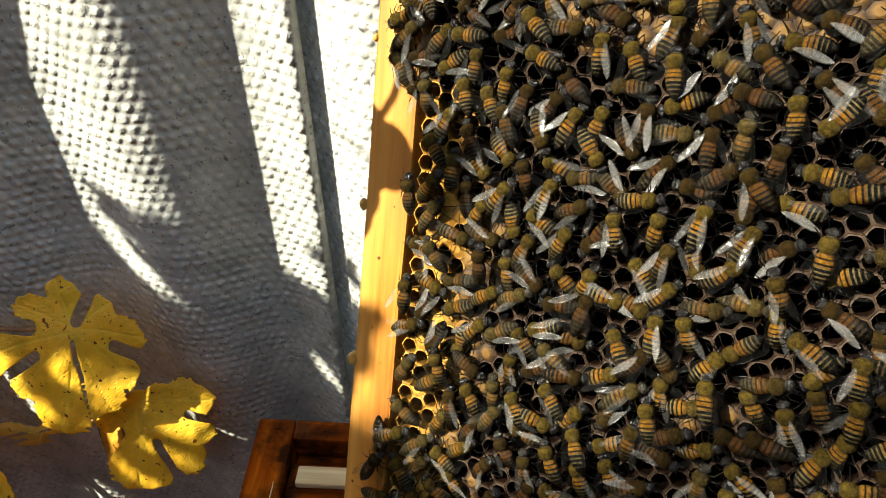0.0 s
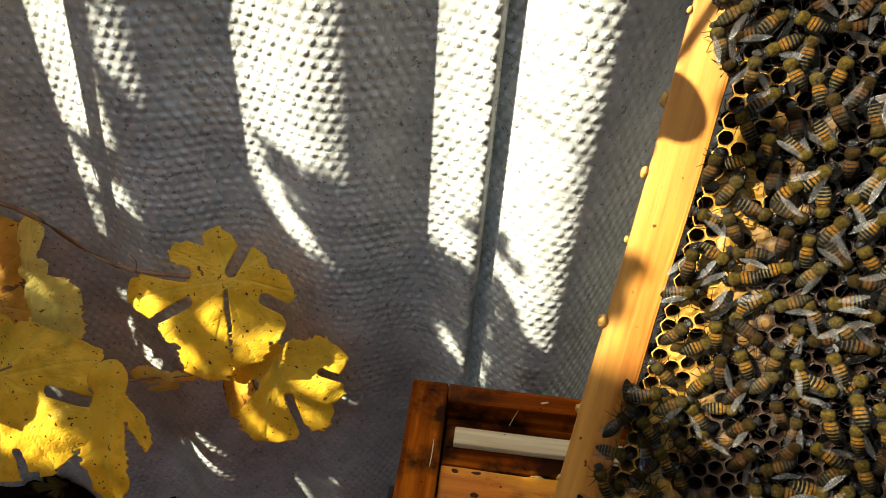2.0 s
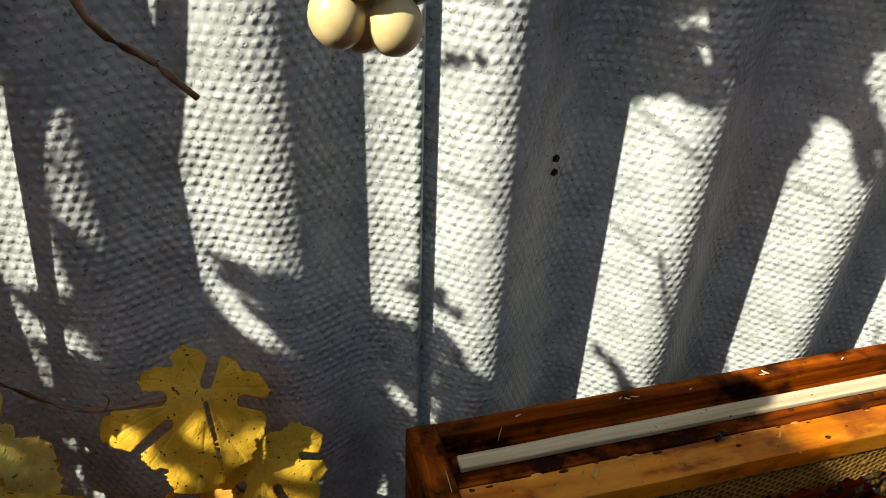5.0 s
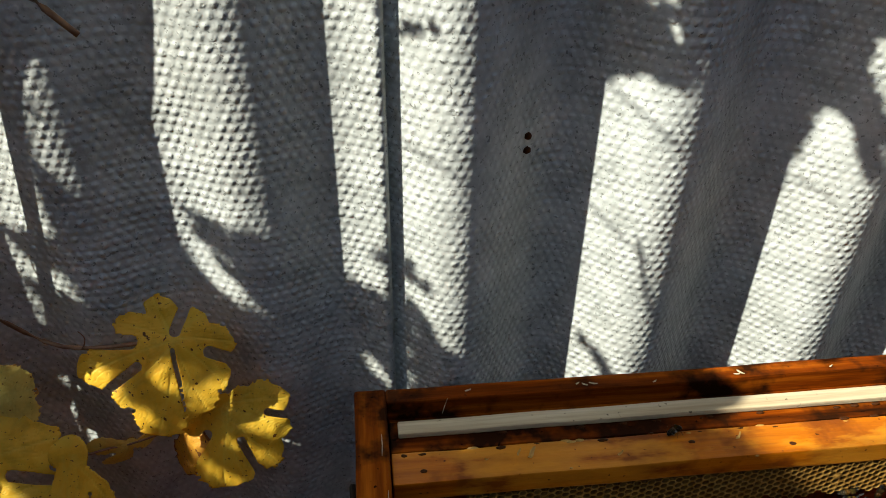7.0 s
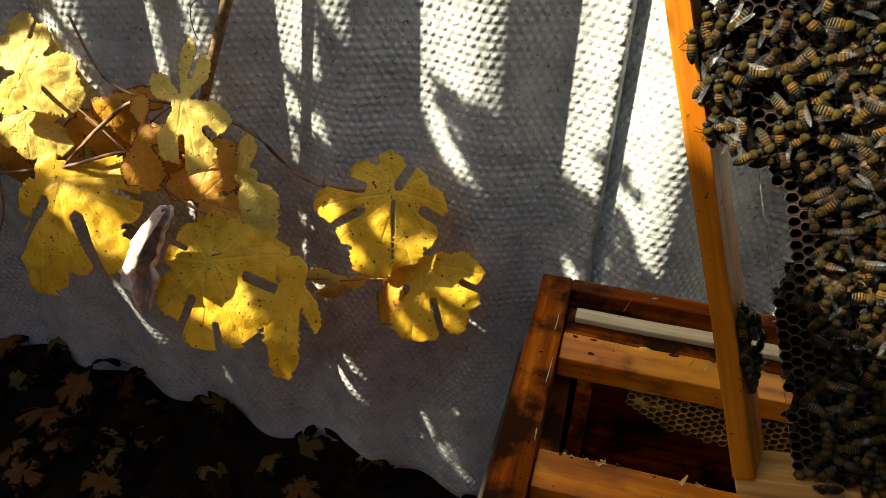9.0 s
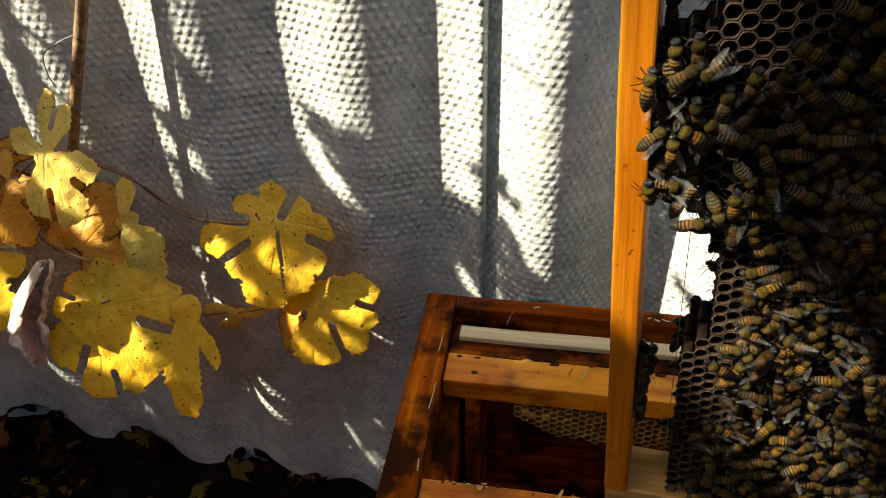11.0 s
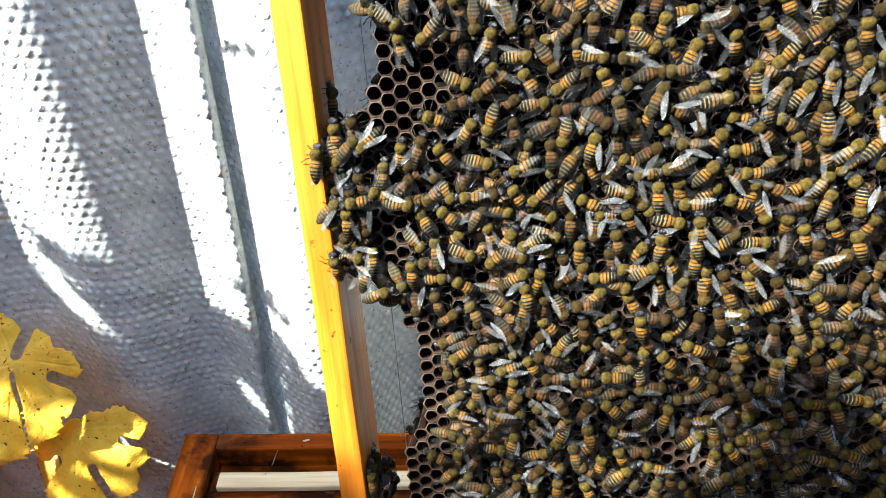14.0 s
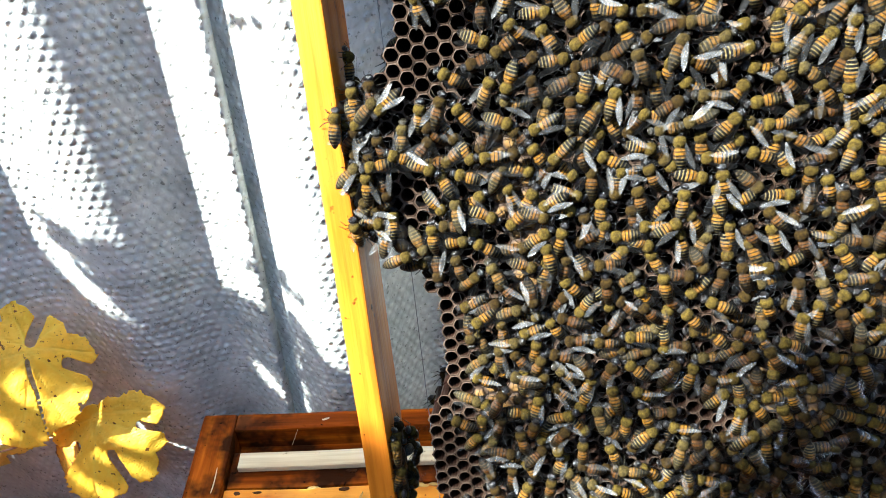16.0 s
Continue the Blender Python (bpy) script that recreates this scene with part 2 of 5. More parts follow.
def wing_material():
    """Clear membrane with darker veins; wings picked at random are whitened, standing in for glints."""
    m, nt, bsdf = material("bee wing")
    vein = nt.nodes.new("ShaderNodeAttribute")
    vein.attribute_name = "vein"
    p = coords(nt)
    n = noise_at(nt, p, 260, 2, 0.5)
    nt.links.new(blend(nt, "MIX", vein.outputs["Fac"], (0.24, 0.236, 0.225), (0.020, 0.017, 0.010)), bsdf.inputs["Base Color"])
    bsdf.inputs["Roughness"].default_value = 0.22
    bsdf.inputs["Specular IOR Level"].default_value = 0.7
    info, geo = nt.nodes.new("ShaderNodeObjectInfo"), nt.nodes.new("ShaderNodeNewGeometry")
    own = sums(nt, "FRACT", sums(nt, "ADD", info.outputs["Random"], geo.outputs["Random Per Island"]))
    milky = ramp(nt, own, [(0.0, (0.003,) * 3), (0.60, (0.008,) * 3), (0.74, (0.07,) * 3), (1.0, (0.24,) * 3)]).outputs[0]
    film = sums(nt, "MULTIPLY", milky, ramp(nt, n, [(0.35, (0.4,) * 3), (0.65, (1.0,) * 3)]).outputs[0])
    nt.links.new(sums(nt, "MAXIMUM", film, sums(nt, "MULTIPLY", sums(nt, "POWER", vein.outputs["Fac"], 4.0), 0.10)), bsdf.inputs["Alpha"])
    bumped(nt, bsdf, n, 0.0008, 0.5)
    return m


def leaf_material(name, base, brown, amount):
    """A yellowed vine leaf: paler veins, brown specks and scorched rims; some light goes through."""
    m, nt, bsdf = material(name)
    vein = nt.nodes.new("ShaderNodeAttribute")
    vein.attribute_name = "vein"
    edge = nt.nodes.new("ShaderNodeAttribute")
    edge.attribute_name = "edge"
    p = coords(nt)
    n = noise_at(nt, p, 45, 5, 0.6)
    c = ramp(nt, n, [(0.3, tuple(v * 0.70 for v in base)), (0.5, base), (0.72, tuple(min(0.9, v * 1.15 + 0.02) for v in base))]).outputs[0]
    blotch = noise_at(nt, p, 14, 4, 0.6)
    c = blend(nt, "MIX", ramp(nt, blotch, [(0.5, (0,) * 3), (0.68, (0.6,) * 3)]).outputs[0], c, (base[0] * 0.75, base[1] * 0.88, base[2])) 
    c = blend(nt, "MIX", sums(nt, "MULTIPLY", vein.outputs["Fac"], 0.22), c, tuple(min(0.8, v * 1.25 + 0.10 * (base[0] > 0.3)) for v in base))
    scorch = sums(nt, "ADD", sums(nt, "MULTIPLY", edge.outputs["Fac"], 0.5), noise_at(nt, p, 60, 4, 0.65))
    c = blend(nt, "MIX", ramp(nt, scorch, [(1.12 - amount, (0,) * 3), (1.2 - amount, (1,) * 3)]).outputs[0], c, brown)
    specks = noise_at(nt, p, 330, 2, 0.5)
    c = blend(nt, "MIX", ramp(nt, specks, [(0.665, (0,) * 3), (0.70, (1,) * 3)]).outputs[0], c, tuple(v * 0.5 for v in brown))
    nt.links.new(c, bsdf.inputs["Base Color"])
    bsdf.inputs["Roughness"].default_value = 0.5
    bsdf.inputs["Specular IOR Level"].default_value = 0.3
    h = sums(nt, "SUBTRACT", sums(nt, "MULTIPLY", n, 0.5), sums(nt, "MULTIPLY", vein.outputs["Fac"], 0.6))
    b = bumped(nt, bsdf, h, 0.0010, 0.8)
    back = nt.nodes.new("ShaderNodeBsdfTranslucent")
    nt.links.new(c, back.inputs["Color"])
    nt.links.new(b.outputs[0], back.inputs["Normal"])
    mix = nt.nodes.new("ShaderNodeMixShader")
    mix.inputs[0].default_value = 0.5
    nt.links.new(bsdf.outputs[0], mix.inputs[1])
    nt.links.new(back.outputs[0], mix.inputs[2])
    nt.links.new(mix.outputs[0], nt.nodes["Material Output"].inputs[0])
    return m


def plain_material(name, a, b, scale, rough, bump=0.0005, gloss=0.4):
    m, nt, bsdf = material(name)
    p = coords(nt)
    n = noise_at(nt, p, scale, 5, 0.6)
    nt.links.new(ramp(nt, n, [(0.3, a), (0.7, b)]).outputs[0], bsdf.inputs["Base Color"])
    bsdf.inputs["Roughness"].default_value = rough
    bsdf.inputs["Specular IOR Level"].default_value = gloss
    bumped(nt, bsdf, n, bump, 0.8)
    return m


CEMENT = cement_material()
WAX, BEE, WING = wax_material(), bee_material(), wing_material()
BOX_WOOD = wood("stained box wood", (0.014, 0.0035, 0.0008), (0.17, 0.031, 0.0015), (0.42, 0.105, 0.006), 0.55, 0, stain=(0.020, 0.0055, 0.0012), gloss=0.03)
BOX_WOOD_ACROSS = wood("stained box wood, end", (0.014, 0.0035, 0.0008), (0.18, 0.034, 0.0016), (0.44, 0.115, 0.007), 0.55, 1, stain=(0.022, 0.006, 0.0013), gloss=0.03)
BAR_WOOD = wood("propolis-stained bar", (0.22, 0.046, 0.001), (0.44, 0.118, 0.003), (0.60, 0.205, 0.008), 0.4, 0, stain=(0.20, 0.045, 0.002), gloss=0.25, wax=(0.60, 0.235, 0.016))
PALE_WOOD = wood("new pale wood", (0.36, 0.26, 0.14), (0.47, 0.37, 0.22), (0.56, 0.46, 0.30), 0.7, 0, gloss=0.2)
FRAME_WOOD = wood("waxed pine, upright", (0.22, 0.072, 0.009), (0.40, 0.17, 0.028), (0.52, 0.255, 0.058), 0.5, 2, gloss=0.25)
SLIM_WOOD = wood("propolis-tinged pine, upright", (0.16, 0.036, 0.001), (0.33, 0.092, 0.004), (0.46, 0.155, 0.010), 0.55, 2, gloss=0.12)
FRAME_WOOD_LONG = wood("waxed pine, long", (0.22, 0.09, 0.022), (0.37, 0.185, 0.05), (0.48, 0.27, 0.085), 0.55, 0, gloss=0.12)
YELLOW_LEAF = leaf_material("yellow vine leaf", (0.86, 0.53, 0.04), (0.30, 0.12, 0.02), 0.12)
PALE_LEAF = leaf_material("pale vine leaf", (0.84, 0.62, 0.14), (0.42, 0.20, 0.04), 0.15)
DRY_LEAF = leaf_material("dry vine leaf", (0.72, 0.36, 0.04), (0.26, 0.10, 0.025), 0.45)
# litter browns darkened to carry the deep shade at the wall's foot
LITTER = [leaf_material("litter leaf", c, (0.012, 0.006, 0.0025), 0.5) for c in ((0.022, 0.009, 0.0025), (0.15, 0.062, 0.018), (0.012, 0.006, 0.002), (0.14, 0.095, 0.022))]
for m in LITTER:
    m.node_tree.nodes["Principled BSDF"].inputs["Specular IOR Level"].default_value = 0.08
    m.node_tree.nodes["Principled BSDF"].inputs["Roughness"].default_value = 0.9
GREY_WOOD = wood("weathered grey wood", (0.012, 0.008, 0.005), (0.03, 0.022, 0.015), (0.07, 0.055, 0.042), 0.8, 1, gloss=0.1)
CANE = plain_material("vine cane", (0.12, 0.05, 0.025), (0.28, 0.15, 0.07), 120, 0.55)
OLD_CANE = plain_material("old grey cane", (0.09, 0.045, 0.02), (0.30, 0.18, 0.09), 160, 0.7, 0.002)
# soil colour taken down near black, for the shade over it
SOIL = plain_material("shade-darkened soil", (0.003, 0.002, 0.0012), (0.009, 0.006, 0.0035), 40, 0.95, 0.006, 0.03)
WIRE = plain_material("steel wire", (0.10, 0.10, 0.10), (0.2, 0.2, 0.2), 300, 0.4)
PROPOLIS = plain_material("propolis", (0.022, 0.007, 0.002), (0.075, 0.023, 0.005), 300, 0.5, 0.001, 0.08)
FRESH_WAX = plain_material("burr wax", (0.32, 0.16, 0.025), (0.52, 0.31, 0.08), 300, 0.45, 0.001)
GRAPE = plain_material("ripe white grape", (0.52, 0.36, 0.13), (0.66, 0.50, 0.24), 70, 0.35, 0.0002)
BLUE_GRAPE = plain_material("dark grape", (0.02, 0.018, 0.03), (0.14, 0.12, 0.14), 70, 0.4, 0.0002)
SKY_BLOCK = wood("dark boards, sky block", (0.010, 0.007, 0.004), (0.022, 0.015, 0.009), (0.04, 0.028, 0.017), 0.8, 2, gloss=0.1)
DRY_GREY = plain_material("withered grey leaf", (0.32, 0.21, 0.14), (0.80, 0.68, 0.55), 95, 0.75, 0.003)

# ---- the corrugated wall: two sheets of fibre cement, the one lapped over the other

def sheet(name, x0, x1, z0, z1, crest, pitch, deep, back, lap, thick=0.006):
    nx = int((x1 - x0) / 0.0045)
    xs = np.linspace(x0, x1, nx + 1)
    ys = back - deep * np.cos(2 * math.pi * (xs - crest) / pitch)
    # the lapping edge lifts off the sheet behind
    rise = np.clip((xs - (x1 - 0.045)) / 0.045, 0, 1)
    ys = ys - lap * rise * rise * (3 - 2 * rise)
    arc = np.r_[0, np.cumsum(np.hypot(np.diff(xs), np.diff(ys)))]
    zs = np.linspace(z0, z1, 40)
    slope = np.gradient(ys, xs)
    nrm = np.stack([slope, -np.ones_like(slope)], 1) / np.hypot(slope, 1)[:, None]
    verts, arcs = [], []
    for side in (0, 1):
        for z in zs:
            for k in range(nx + 1):
                verts.append((xs[k] - nrm[k, 0] * thick * side, ys[k] - nrm[k, 1] * thick * side, z))
                arcs.append(arc[k])
    w, h = nx + 1, len(zs)
    faces = []
    for side in (0, 1):
        for j in range(h - 1):
            for k in range(nx):
                q = [side * w * h + j * w + k, side * w * h + j * w + k + 1, side * w * h + (j + 1) * w + k + 1, side * w * h + (j + 1) * w + k]
                faces.append(q if side == 0 else q[::-1])
    for j in range(h - 1):
        for k in (0, nx):
            a, b = j * w + k, (j + 1) * w + k
            faces.append((a, b, b + w * h, a + w * h) if k == 0 else (b, a, a + w * h, b + w * h))
    for k in range(nx):
        for j in (0, h - 1):
            a, b = j * w + k, j * w + k + 1
            faces.append((b, a, a + w * h, b + w * h) if j == 0 else (a, b, b + w * h, a + w * h))
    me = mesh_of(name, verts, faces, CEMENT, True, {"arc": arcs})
    return part(name, me)


SEAM = 0.017
wall = empty("wall_north")
tagged(wall, "weathered grey corrugated fibre-cement wall standing behind the hive", "wall", kind="structure")
# left edge, right edge, a crest, pitch, half depth, set back, lift of the lapping edge
for x0, x1, *wave in ((-1.35, SEAM, -0.078, 0.118, 0.0095, 0.002, 0.003), (SEAM - 0.02, 1.25, 0.067, 0.1515, 0.0235, 0.0, 0.0)):
    sheet("sheet", x0, x1, -0.06, 1.75, *wave).parent = wall

# unseen dark board walls added behind and beside, to block low sky light
for name, lo, hi in (("wall_south", (-2.4, -2.36, -0.1), (2.65, -2.3, 2.2)), ("wall_east", (2.6, -2.298, -0.1), (2.66, 0.3, 1.9)), ("wall_west", (-2.06, -2.298, -0.1), (-2.0, 0.3, 1.4))):
    tagged(part(name, worn_board(name, lo, hi, SKY_BLOCK, 0.004, 20, 0.002, 70)), "unseen plain board wall added to block low sky light", "wall", kind="structure")

# ---- ground
def ground_height(x, y):
    bank = min(0.05, -0.022 + 0.18 * max(0.0, -x - 0.16))
    return bank + 0.010 * noise.noise(Vector((x * 9, y * 9, 0))) + 0.05 * noise.noise(Vector((x * 0.7, y * 0.7, 3))) * min(1, (abs(x) + abs(y)) / 8)



def ground():
    ticks = sorted(set([round(v, 3) for v in np.linspace(-1.5, 1.5, 61)] + [s * v for s in (-1, 1) for v in (1.8, 2.5, 4, 7, 12, 25, 60, 200, 800)]))
    verts = [(x, y, ground_height(x, y) - (0.004 if abs(x) < 2 else 0)) for y in ticks for x in ticks]
    n = len(ticks)
    faces = [(j * n + k, j * n + k + 1, (j + 1) * n + k + 1, (j + 1) * n + k) for j in range(n - 1) for k in range(n - 1)]
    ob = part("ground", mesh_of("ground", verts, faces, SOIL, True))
    return tagged(ob, "garden soil, darkened in colour for shade, under fallen leaves", "ground", kind="structure")


ground()


# ---- vine leaves
FIVE_LOBES = ((0, 1.0, 26), (60, 0.86, 24), (-60, 0.84, 24), (122, 0.60, 26), (-122, 0.62, 26))


def leaf_mesh(name, size, mat, seed, lobes=FIVE_LOBES, curl=0.25, fold=0.0, deep=0.30, n=220, rings=9, ripple=0.06, cuts=None):
    """A toothed, lobed leaf round its stalk at the origin, the tip along y, the face along z. Lobes: degrees clockwise
    from the tip, reach, half width in degrees."""
    rng = random.Random(seed)
    outline = []
    # a narrow cut between each two lobes
    order = sorted(c for c, _, _ in lobes)
    slits = [((a + b) / 2, max(deep, 0.26) * rng.uniform(0.85, 1.3), rng.uniform(3.5, 6.0)) for a, b in zip(order, order[1:]) if 27 < b - a < 100]
    slits = cuts or slits
    for k in range(n):
        a = -180 + 360 * k / n
        r = deep
        for c, q, w in lobes:
            w *= 1.0 if cuts else 1.25
            off = abs((a - c + 180) % 360 - 180)
            if off < w:
                r = max(r, q * (1 - 0.36 * (off / w) ** 2))
            elif off < 1.3 * w:
                r = max(r, q * 0.64 * (1 - (off / w - 1) / 0.3) + deep * (off / w - 1) / 0.3)
        tooth = abs(((a / 8.0 + seed * 0.37 + 0.4 * noise.noise(Vector((a / 20, seed, 0)))) % 1) - 0.5) * 2
        r *= 1 - 0.085 * tooth * min(1.0, max(0.0, (r - deep) / 0.2)) + 0.022 * rng.uniform(-1, 1)
        for c, inner, w in slits:
            off = abs((a - c + 180) % 360 - 180)
            if off < w and r > inner:
                r = inner + (r - inner) * (off / w) ** 1.6
        outline.append((math.radians(a), r))
    axes = [math.radians(c) for c, _, _ in lobes]
    verts, vein, edge = [(0, 0, 0)], [1.0], [0.0]

    def shape(x, y):
        d = math.hypot(x, y)
        z = -curl * d * d / size + fold * abs(x)
        return z + ripple * size * noise.noise(Vector((x / size * 2.3 + seed, y / size * 2.3, seed * 1.7)))

    for j in range(1, rings + 1):
        for a, r in outline:
            d = r * size * j / rings
            x, y = d * math.sin(a), d * math.cos(a)
            offs = [abs(math.remainder(a - c, 2 * math.pi)) for c in axes]
            near = min(o * d if o < 1.2 else 1 for o in offs)
            side = abs(math.sin((d / size * 8 - min(offs) * 4) * math.pi))
            vein.append(max(0.0, 1 - near / (0.020 * size)) + 0.3 * max(0.0, 1 - side * 5))
            edge.append((j / rings) ** 3)
            verts.append((x, y, shape(x, y)))
    faces = [(0, 1 + (k + 1) % n, 1 + k) for k in range(n)]
    for j in range(rings - 1):
        for k in range(n):
            a, b = 1 + j * n + k, 1 + j * n + (k + 1) % n
            faces.append((a, b, b + n, a + n))
    count = len(verts)
    verts += [(x, y, z - 0.0003) for x, y, z in verts]
    faces += [tuple(i + count for i in f[::-1]) for f in faces]
    last = 1 + (rings - 1) * n
    for k in range(n):
        a, b = last + k, last + (k + 1) % n
        faces.append((a, b, b + count, a + count))
    return mesh_of(name, verts, faces, mat, True, {"vein": vein * 2, "edge": edge * 2})


def leaf_pose(stalk, tip, normal):
    """The stalk's end, where the tip points, and the way that the face looks."""
    y = (Vector(tip) - Vector(stalk)).normalized()
    z = Vector(normal)
    z = (z - y * z.dot(y)).normalized()
    x = y.cross(z)
    m = Matrix((x, y, z)).transposed().to_4x4()
    m.translation = stalk
    return m

# ---- honeycomb
CELL = 0.0054


def comb_mesh(name, inside, depth, pale_at, capped_at, brood_at, face, mat=None, seed=1):
    """Hexagonal cells over the places (u, v) that inside() admits, opening towards face (+1 or -1) on the y axis
    from the midrib at y = 0; the rims lie at depth. Capped cells bulge; others are open tubes."""
    rng = random.Random(seed)
    verts, faces, pale, rim = [], [], [], []
    du, dv = CELL * math.cos(math.pi / 6), CELL
    # twelve points round a cell: its corners and the middles between them; the mouth is nearly round
    turn = [(math.cos(math.pi / 6 * k), math.sin(math.pi / 6 * k)) for k in range(12)]
    outer = [CELL / math.sqrt(3) if k % 2 == 0 else CELL / 2 for k in range(12)]
    for i in range(-60, 61):
        for j in range(-70, 71):
            u = i * du
            v = j * dv + (dv / 2 if i % 2 else 0)
            if not inside(u, v):
                continue
            p = pale_at(u, v)
            base = len(verts)
            top = face * (depth + 0.0006 * noise.noise(Vector((u * 90, v * 90, seed))))
            mouth = CELL / 2 * (0.87 + 0.06 * rng.random())
            du0, dv0 = rng.uniform(-0.00012, 0.00012), rng.uniform(-0.00012, 0.00012)
            # the last weight darkens the colour with depth, as shade would
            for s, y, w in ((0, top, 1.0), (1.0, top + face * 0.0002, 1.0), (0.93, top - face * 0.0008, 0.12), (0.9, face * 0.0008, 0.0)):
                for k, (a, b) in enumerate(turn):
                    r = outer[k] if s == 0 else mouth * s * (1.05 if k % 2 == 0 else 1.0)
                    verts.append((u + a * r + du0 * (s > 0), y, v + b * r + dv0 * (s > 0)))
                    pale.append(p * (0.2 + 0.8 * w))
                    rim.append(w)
            ring = [(k, (k + 1) % 12) for k in range(12)]
            faces += [(base + k, base + n, base + 12 + n, base + 12 + k) for k, n in ring]
            if capped_at(u, v):
                for a, b in turn:
                    verts.append((u + a * mouth * 0.5, top + face * 0.0010, v + b * mouth * 0.5))
                    pale.append(max(p, 0.22 if brood_at(u, v) else 0.6))
                    rim.append(1.0)
                faces += [(base + 12 + k, base + 12 + n, base + 48 + n, base + 48 + k) for k, n in ring]
                faces.append(tuple(base + 48 + k for k in range(12)))
            else:
                for r in (12, 24):
                    faces += [(base + r + k, base + r + n, base + r + 12 + n, base + r + 12 + k) for k, n in ring]
                faces.append(tuple(base + 36 + k for k in range(12)))
    if face > 0:
        faces = [f[::-1] for f in faces]
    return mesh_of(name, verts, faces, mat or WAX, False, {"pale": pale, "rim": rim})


# ---- honeybees: one lathed body with legs and feelers, two wings
def bee_body(seed):
    rng = random.Random(seed)
    stretch = rng.uniform(0.92, 1.1)
    bend = rng.uniform(-0.10, 0.10)
    # half widths along the body, tail to head; each abdominal plate swells and steps in at its rear edge
    prof = [(-8.0, 0.12, 1.5), (-7.6, 0.7, 1.55), (-6.9, 1.15, 1.65), (-6.3, 1.42, 1.75), (-6.2, 1.58, 1.78), (-5.2, 1.86, 1.92), (-5.1, 1.98, 1.94), (-4.0, 2.10, 2.05), (-3.9, 2.20, 2.08), (-2.8, 2.16, 2.12), (-2.7, 2.22, 2.13),
            (-1.6, 2.10, 2.12), (-0.9, 1.95, 2.1), (-0.35, 1.66, 2.08), (-0.05, 1.60, 2.08), (0.4, 1.95, 2.2), (1.1, 2.22, 2.35), (2.0, 2.28, 2.42), (2.9, 2.02, 2.3), (3.5, 1.50, 2.05), (3.75, 1.05, 1.9), (3.95, 1.35, 1.8),
            (4.4, 1.72, 1.75), (5.0, 1.60, 1.55), (5.5, 1.05, 1.35), (5.75, 0.3, 1.25)]
    sides = 8
    verts, faces, seg = [], [], []
    for n, (x, r, z) in enumerate(prof):
        along = (x + 8.0) / 13.75
        r *= 1.04
        x *= stretch if x < 0 else 1
        for k in range(sides):
            a = 2 * math.pi * k / sides
            flat = 0.84 if x < 0 else (0.95 if x < 3.7 else 0.7)
            verts.append((x / 1000, (r * math.cos(a) + bend * x * (x < 0)) / 1000, (z + r * flat * math.sin(a)) / 1000))
            seg.append(along)
    for n in range(len(prof) - 1):
        for k in range(sides):
            faces.append((n * sides + k, (n + 1) * sides + k, (n + 1) * sides + (k + 1) % sides, n * sides + (k + 1) % sides))
    faces.append(tuple(range(sides)))
    faces.append(tuple((len(prof) - 1) * sides + k for k in range(sides))[::-1])
    return verts, faces, seg


def bee_limbs(seed):
    """Six legs and two feelers, each a thin jointed tube of its own."""
    rng = random.Random(seed + 100)
    out = []
    for s in (-1, 1):
        for x, d in ((2.9, 1.6), (1.8, -0.4), (0.8, -2.6)):
            d += rng.uniform(-0.8, 0.8)
            w = rng.uniform(0.85, 1.2)
            out.append(("leg", [(x, s * 1.2, 1.5), (x + d * 0.5, s * 3.0 * w, 2.2), (x + d, s * 4.2 * w, 0.7), (x + d * 1.3, s * 5.0 * w, 0.1)], 0.22))
        out.append(("feeler", [(5.2, s * 0.6, 1.9), (5.9, s * 1.2, 2.4), (7.0, s * (1.6 + rng.uniform(-0.5, 0.5)), 1.5)], 0.11))
    return [(kind, *tube([Vector(p) / 1000 for p in pts], r / 1000, 3, 0.55)) for kind, pts, r in out]


def wing_shape(s, spread, seed):
    """A fore and a hind wing on one side, folded back over the abdomen: rows across the blade, veins along it."""
    rng = random.Random(seed)
    rows = [(0.0, 0.10, -0.25), (1.0, 0.55, -0.75), (2.6, 1.05, -1.45), (4.4, 1.35, -1.70), (6.2, 1.50, -1.25), (7.8, 1.40, -0.75), (8.9, 0.95, -0.20), (9.4, 0.45, 0.15)]
    a = math.pi - s * math.radians(spread)
    lift = rng.uniform(-0.2, 0.5)
    verts, faces, vein = [], [], []
    for h in (0.0, -0.04):
        for x, hi, lo in rows:
            for k in range(5):
                y = (lo + (hi - lo) * k / 4) * s * -0.78
                X = 1.6 + x * math.cos(a) - y * math.sin(a)
                Y = s * 1.35 + x * math.sin(a) + y * math.cos(a)
                verts.append((X / 1000, Y / 1000, (4.75 + h - 0.10 * x + lift * x / 9 + 0.20 * math.sin(x * 0.9) + 0.13 * math.sin(k * 1.6 + x)) / 1000))
                vein.append(1.0 if k == 4 or x == 0 else 0.0)
    n, w = 5 * len(rows), 5
    for j in range(len(rows) - 1):
        for k in range(4):
            q = (j * w + k, j * w + k + 1, (j + 1) * w + k + 1, (j + 1) * w + k)
            faces += [q, tuple(i + n for i in q[::-1])]
    rim = [k for k in range(w)] + [j * w + 4 for j in range(1, len(rows))] + [n - w + k for k in (3, 2, 1, 0)] + [j * w for j in range(len(rows) - 2, 0, -1)]
    faces += [(rim[k], rim[(k + 1) % len(rim)], rim[(k + 1) % len(rim)] + n, rim[k] + n) for k in range(len(rim))]
    return verts, faces, vein


